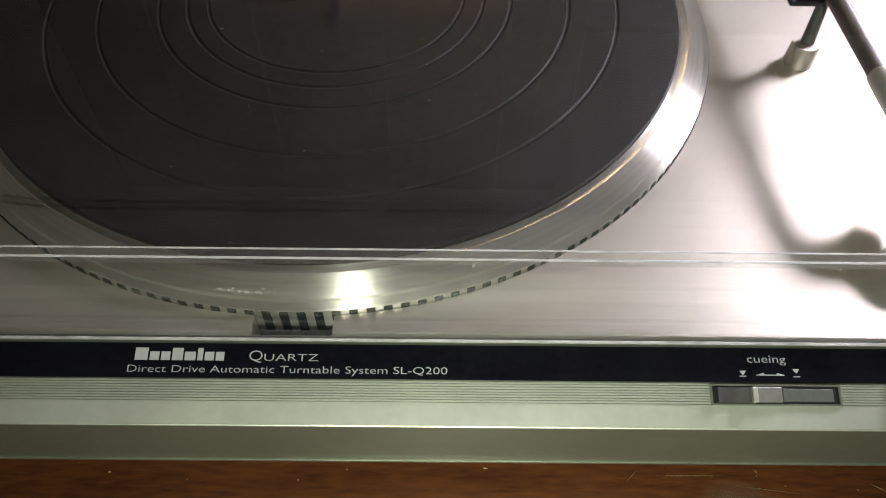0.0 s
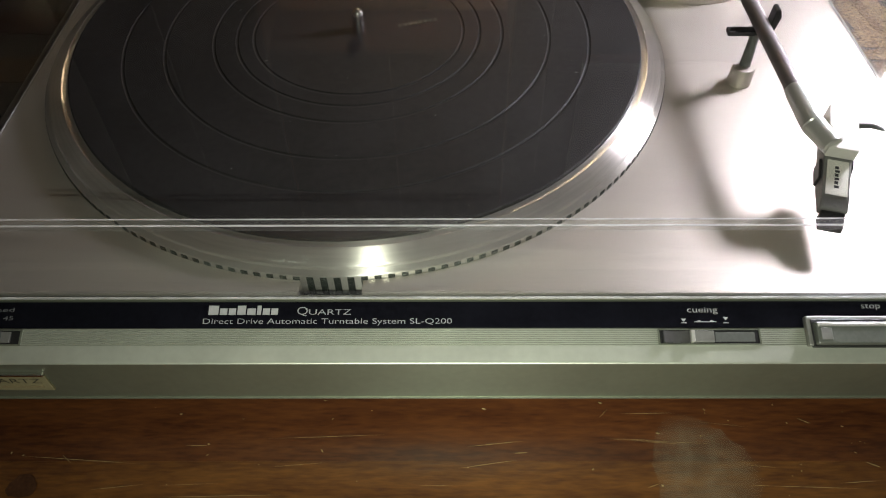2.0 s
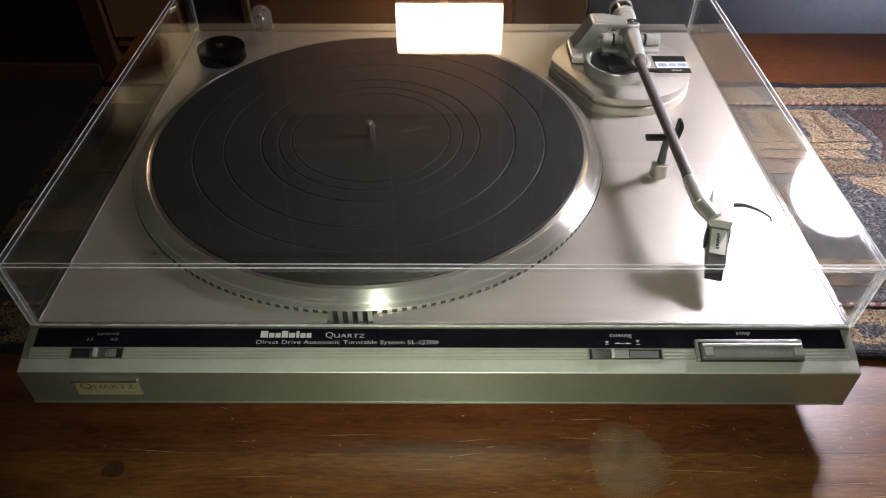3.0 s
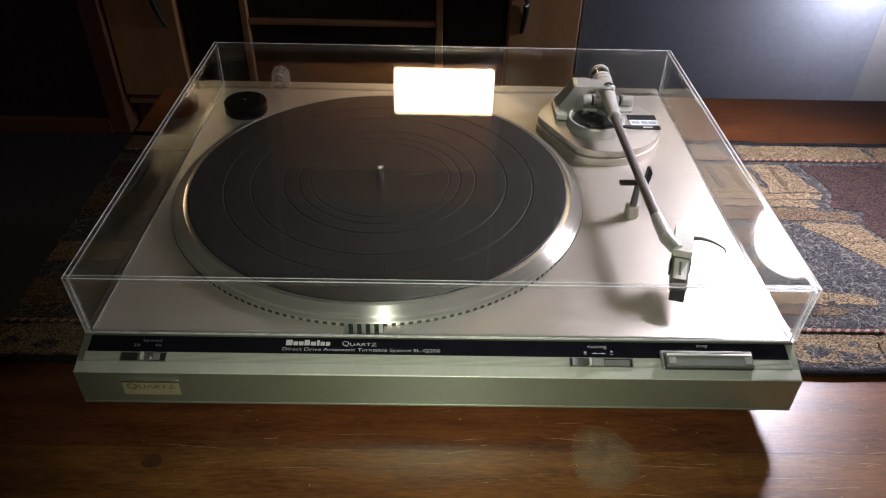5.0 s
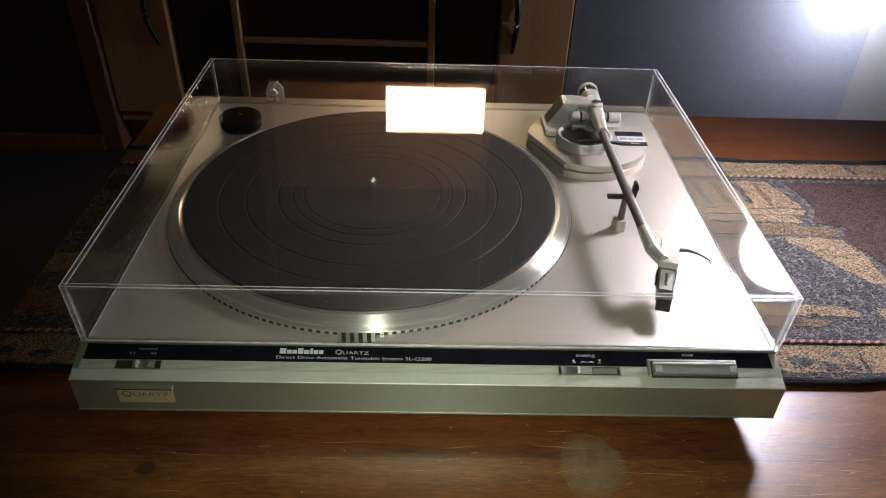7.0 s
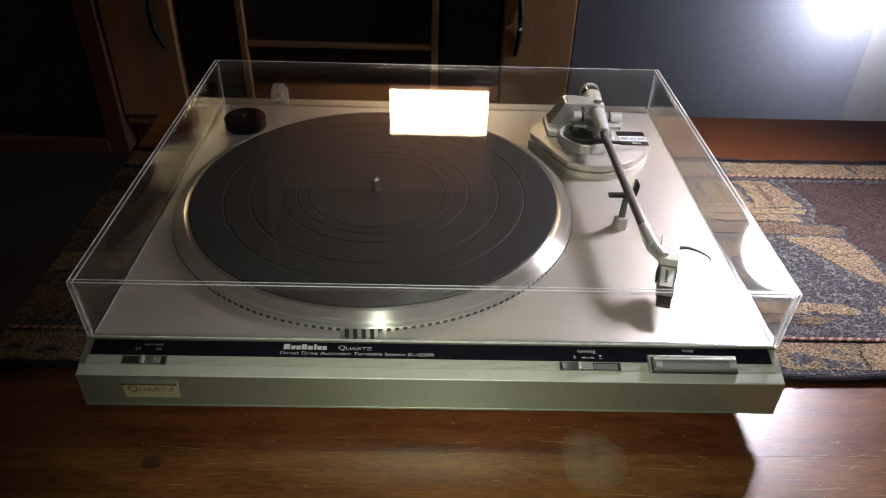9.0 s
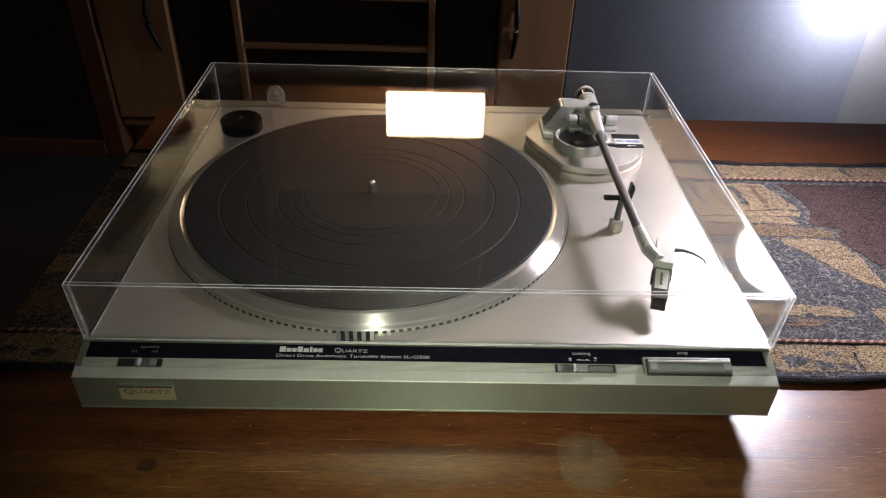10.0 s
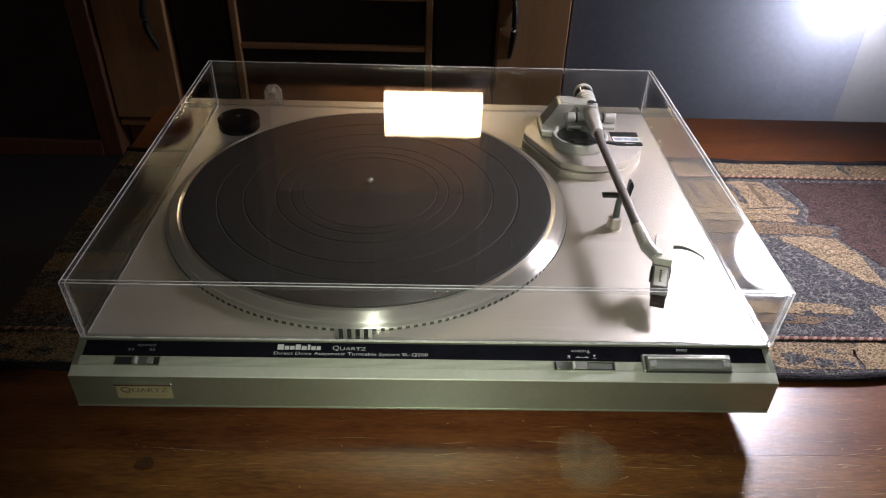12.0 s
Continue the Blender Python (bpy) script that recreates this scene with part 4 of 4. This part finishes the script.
part("pivot_screw", lathe([(0, 0.962), (0.042, 0.962), (0.042, 0.975), (0.034, 0.982), (0.012, 0.982), (0.01, 0.974), (0, 0.974)], 1.438, 2.87, 24), CHROME, arm, "polished pivot screw", True)
part("bearing_bar", rod((1.2, 2.825, HZ - 0.02), (1.63, 2.825, HZ - 0.02), 0.034), SILVER_ARM, arm, "", True)
part("bearing_cap", rod((1.555, 2.825, HZ - 0.02), (1.655, 2.825, HZ - 0.02), 0.047), SILVER_ARM, arm, "", True)
part("bearing_ring", rod((1.535, 2.825, HZ - 0.02), (1.551, 2.825, HZ - 0.02), 0.044), BLACK_PLASTIC, arm, "black ring", True)
part("bearing_cap", rod((1.215, 2.825, HZ - 0.02), (1.295, 2.825, HZ - 0.02), 0.047), SILVER_ARM, arm, "", True)
part("bearing_ring", rod((1.297, 2.825, HZ - 0.02), (1.313, 2.825, HZ - 0.02), 0.044), BLACK_PLASTIC, arm, "black ring", True)
part("lower_bracket", prism([(1.22, 2.74), (1.64, 2.72), (1.66, 2.8), (1.6, 2.9), (1.22, 2.9)], 0.776, 0.806, "z", 0.008), SILVER_ARM, arm)
part("bracket_lug", rod((1.245, 2.72, 0.762), (1.245, 2.78, 0.77), 0.03), SILVER_DARK, arm, "", True)
part("pillar", lathe([(0, 0.766), (0.13, 0.766), (0.12, 0.81), (0.085, 0.83), (0, 0.83)], 1.43, 2.82, 32), SILVER_DARK, arm, "", True)
part("tube_socket", rod((1.436, 2.9, HZ + 0.012), (1.428, 2.47, HZ + 0.002), 0.074, 0.05), SILVER_ARM, arm, "", True)
part("socket_lip", rod((1.4285, 2.485, HZ + 0.002), (1.428, 2.46, HZ + 0.002), 0.053), SILVER_ARM, arm, "", True)
part("arm_tube", rod((1.428, 2.47, HZ), (1.452, 1.04, 0.85), 0.034), TUBE, arm, "straight satin arm tube", True)
cw = part("counterweight", lathe([(0, 0.0), (0.07, 0.0), (0.082, 0.012), (0.084, 0.1), (0.08, 0.104), (0.08, 0.112), (0.086, 0.116), (0.088, 0.15), (0.083, 0.154), (0.083, 0.166), (0.088, 0.17), (0.088, 0.21), (0.08, 0.216), (0, 0.216)], 0, 0, 48), SILVER_ARM, arm, "silver counterweight", True)
swing = Matrix.Translation((1.438, 2.96, HZ + 0.004)) @ Vector((0.012, 1.0, 0.03)).to_track_quat("Z", "Y").to_matrix().to_4x4()


def on_weight(name, bm, material, label=""):
    return part(name, turned(bm, swing), material, cw, label, True)


for v in cw.data.vertices:
    v.co = (swing @ (v.co / S + BASES[cw]) - BASES[cw]) * S
on_weight("weight_dial", lathe([(0, 0.217), (0.078, 0.217), (0.084, 0.222), (0.084, 0.3), (0.078, 0.306), (0, 0.306)], 0, 0, 40), CHROME, "bright scale ring")
for k in range(12):
    bm = box(0.078, 0.0865, -0.013, 0.013, 0.228, 0.294, 0.002)
    on_weight("dial_mark", turned(bm, Matrix.Rotation(2 * math.pi * k / 12 + 0.2, 4, "Z")), BLACK_PLASTIC)
on_weight("weight_ring", lathe([(0, 0.307), (0.09, 0.307), (0.093, 0.312), (0.093, 0.338), (0.088, 0.343), (0, 0.343)], 0, 0, 40), SILVER_ARM, "silver end ring")
on_weight("weight_end", lathe([(0, 0.344), (0.07, 0.344), (0.066, 0.39), (0.05, 0.398), (0, 0.398)], 0, 0, 40), BLACK_PLASTIC, "black end of the weight")
part("neck", rod((1.4515, 1.07, 0.8505), (1.465, 0.83, 0.84), 0.041, 0.046), SILVER_ARM, arm, "pale angled neck of the arm", True)
part("neck_bend", rod((1.464, 0.85, 0.84), (1.515, 0.73, 0.825), 0.047, 0.043), SILVER_ARM, arm, "", True)
# head: a block whose long face leans down towards the front
HR = Matrix.Translation((1.568, 0.79, 0.81)) @ Matrix.Rotation(radians(-16), 4, "Z") @ Matrix.Rotation(radians(8), 4, "X") @ Matrix.Scale(0.88, 4)
head = part("headshell", turned(box(-0.064, 0.066, -0.1, 0.13, -0.02, 0.045, 0.005), HR), CREAM, arm, "pale headshell")
part("shell_side", turned(box(-0.072, -0.0645, 0.0, 0.14, -0.03, 0.075, 0.002), HR), CREAM, head)
cart = part("cartridge", turned(prism([(0.05, -0.022), (-0.1, -0.022), (-0.3, -0.05), (-0.36, -0.07), (-0.36, -0.115), (-0.2, -0.14), (0.05, -0.12)], -0.06, 0.06, "x", 0.006), HR), CART, arm, "dark grey phono cartridge")
face = Matrix.Translation((0, -0.11, -0.0228)) @ Matrix.Rotation(math.atan2(0.028, 0.2), 4, "X")
part("cartridge_face", turned(turned(box(-0.046, 0.046, -0.185, -0.004, 0.0, 0.004), face), HR), CREAM, cart, "white front label of the cartridge")
for k, (y0, y1) in enumerate(((-0.05, -0.035), (-0.068, -0.056), (-0.09, -0.074), (-0.108, -0.096), (-0.13, -0.114), (-0.15, -0.136))):
    part("mark", turned(turned(box(-0.012, 0.004 + 0.004 * (k % 2), y0, y1, 0.0042, 0.0048), face), HR), BLACK_PLASTIC, cart)
part("side_wing", turned(prism([(-0.02, -0.03), (-0.12, -0.03), (-0.16, -0.075), (-0.16, -0.12), (-0.02, -0.12)], 0.0605, 0.072, "x", 0.003), HR), BLACK_PLASTIC, cart)
part("side_wing", turned(prism([(-0.1, -0.04), (-0.2, -0.05), (-0.2, -0.12), (-0.1, -0.12)], -0.074, -0.0605, "x", 0.003), HR), BLACK_PLASTIC, cart)
part("stylus_guard", turned(prism([(-0.362, -0.075), (-0.43, -0.1), (-0.44, -0.13), (-0.36, -0.15)], -0.052, 0.052, "x", 0.006), HR), BLACK_PLASTIC, cart)
pts = [(0.06, 0.09, 0.01), (0.13, 0.105, 0.014), (0.21, 0.1, 0.004), (0.27, 0.083, -0.01), (0.305, 0.068, -0.02), (0.308, 0.043, -0.03)]
part("finger_lift", turned(swept(pts, (0.017, 0.014, 0.011, 0.009, 0.008, 0.006)), HR), GREY_PLASTIC, head, "curved grey finger lift", True)

# arm rest
rest = part("arm_rest", lathe([(0, DECK), (0.058, DECK), (0.055, 0.63), (0.05, 0.642), (0, 0.642)], 1.425, 1.515, 28), SILVER, tt, "round post of the arm rest", True)
part("stem", rod((1.428, 1.518, 0.64), (1.445, 1.565, 0.79), 0.027, 0.022), GREY_PLASTIC, rest, "", True)
part("cradle", box(1.31, 1.5, 1.545, 1.595, 0.787, 0.812, 0.006), BLACK_PLASTIC, rest, "dark cradle")
part("clip", prism([(1.488, 0.79), (1.515, 0.79), (1.53, 0.89), (1.515, 0.93), (1.495, 0.925)], 1.54, 1.6, "y", 0.006), BLACK_PLASTIC, rest, "dark clip beside the arm")

# clear cover
LX0, LX1, LY0, LY1, LZ = -2.123, 2.147, 0.188, 3.59, 0.998
W = 0.03
lid = part("dust_cover", box(LX0 + W, LX1 - W, LY0 + W, LY1 - W, LZ - W, LZ - 0.001), PANE, tt, "clear acrylic dust cover")
part("front_pane", box(LX0 + W, LX1 - W, LY0, LY0 + W, DECK + 0.004, LZ - W), PANE, lid)
part("back_pane", box(LX0 + W, LX1 - W, LY1 - W, LY1, DECK + 0.004, LZ - W), PANE, lid)
part("side_pane", box(LX0, LX0 + W, LY0 + W, LY1 - W, DECK + 0.004, LZ - W), PANE, lid)
part("side_pane", box(LX1 - W, LX1, LY0 + W, LY1 - W, DECK + 0.004, LZ - W), PANE, lid)
for y in (LY0, LY1 - W):
    part("rim_edge", box(LX0, LX1, y, y + W, LZ - W + 0.001, LZ, 0.004), EDGE, lid, "sawn bright edge")
for x in (LX0, LX1 - W):
    part("rim_edge", box(x, x + W, LY0 + W, LY1 - W, LZ - W + 0.001, LZ, 0.004), EDGE, lid, "sawn bright edge")
    for y in (LY0, LY1 - W):
        part("corner_edge", box(x, x + W, y, y + W, DECK + 0.004, LZ - W, 0.004), CORNER, lid, "glued corner, hazed pale for its white glow")
    part("foot_edge", box(x, x + W, LY0 + W, LY1 - W, DECK + 0.0005, DECK + 0.01), EDGE, lid)
for y in (LY0, LY1 - W):
    part("foot_edge", box(LX0, LX1, y, y + W, DECK + 0.0005, DECK + 0.01), EDGE, lid)
for a, b in (((LX0, LY0), (LX1, LY0)), ((LX0, LY1), (LX1, LY1)), ((LX0, LY0), (LX0, LY1)), ((LX1, LY0), (LX1, LY1))):
    part("glint_edge", rod((*a, LZ), (*b, LZ), 0.0032, n=8), GLINT, lid)
for a, b in (((LX0, LY0 + W), (LX1, LY0 + W)), ((LX0 + W, LY0), (LX0 + W, LY1)), ((LX1 - W, LY0), (LX1 - W, LY1))):
    part("glint_edge", rod((*a, LZ - 0.002), (*b, LZ - 0.002), 0.0025, n=8), GLINT, lid)
for x in (LX0, LX0 + W, LX1 - W, LX1):
    part("glint_edge", rod((x, LY0, DECK + 0.006), (x, LY0, LZ), 0.0035, n=8), GLINT, lid)
for x in (LX0 + W, LX1 - W):
    part("glint_edge", rod((x, LY1 - W, DECK + 0.006), (x, LY1 - W, LZ - W), 0.0035, n=8), GLINT, lid)
    part("glint_edge", rod((x, LY0 + W, DECK + 0.006), (x, LY1 - W, DECK + 0.006), 0.003, n=8), GLINT, lid)
part("glint_edge", rod((LX0 + W, LY1 - W, DECK + 0.006), (LX1 - W, LY1 - W, DECK + 0.006), 0.003, n=8), GLINT, lid)
part("glint_edge", rod((LX0, LY0, DECK + 0.006), (LX1, LY0, DECK + 0.006), 0.005, n=8), GLINT, lid)
# the front pane leans out towards its top
for ob in [lid] + [o for o in bpy.data.objects if o.parent == lid]:
    for v in ob.data.vertices:
        at = v.co / S + BASES[ob]
        if at.y < LY0 + 0.1:
            v.co.y -= 0.031 * S * (at.z - DECK) / (LZ - DECK)
for x in (-1.55, 1.55):
    h = part("hinge", prism([(x - 0.085, DECK), (x + 0.085, DECK), (x + 0.085, 0.7), (x + 0.05, 0.75), (x, 0.765), (x - 0.05, 0.75), (x - 0.085, 0.7)], LY1 + 0.002, LY1 + 0.05, "y", 0.006), HAZY, tt, "cloudy clear hinge bracket")
    part("screw", rod((x, LY1 - W - 0.02, 0.68), (x, LY1 + 0.001, 0.68), 0.035), CHROME, h, "", True)

# adapter puck on the deck
puck = thing("record_adapter", (-1.78, 3.09, DECK), "round black centre adapter lying on the deck", "adapter")
part("disc", lathe([(0, DECK), (0.18, DECK), (0.19, DECK + 0.012), (0.19, 0.65), (0.18, 0.662), (0.05, 0.662), (0.045, 0.65), (0, 0.65)], -1.78, 3.09, 48), BLACK_GLOSS, puck, "", True)
part("pip", lathe([(0, 0.65), (0.02, 0.65), (0.018, 0.672), (0, 0.675)], -1.78, 3.09, 16), CHROME, puck, "", True)

# ---- reading lamp beside the turntable ----
lamp = thing("desk_lamp", (6.5, 3.6, 0), "white round reading lamp, switched on, beside the turntable", "lamp")
part("base", lathe([(0, 0.0), (0.55, 0.0), (0.56, 0.07), (0.5, 0.1), (0.1, 0.13), (0, 0.13)], 6.5, 3.6, 48), CREAM, lamp, "", True)
way = (LAMP_AIM - LAMP).normalized()
rot = way.to_track_quat("Z", "Y").to_matrix().to_4x4()
sm = Matrix.Translation(LAMP) @ rot
part("stem", rod((6.5, 3.6, 0.12), tuple(LAMP - way * 0.38), 0.06), CREAM, lamp, "", True)
part("shade", turned(lathe([(0.0, -0.36), (0.12, -0.35), (0.26, -0.24), (0.445, 0.02), (0.435, 0.025), (0.25, -0.215), (0.12, -0.32), (0, -0.34)], 0, 0, 64), sm), CREAM, lamp, "", True)
part("glowing_disc", turned(lathe([(0, -0.02), (0.385, -0.02), (0.385, -0.035), (0, -0.035)], 0, 0, 48), sm), glow("lamp_disc", (0.98, 0.925, 1.05), 200), lamp, "glowing white disc")
part("diffuser_rim", turned(lathe([(0.388, -0.03), (0.388, -0.012), (0.428, -0.004), (0.428, -0.02), (0.388, -0.03)], 0, 0, 64), sm), glow("frosted_rim", (1.0, 0.96, 1.0), 5), lamp, "frosted rim lit from its edge", True)
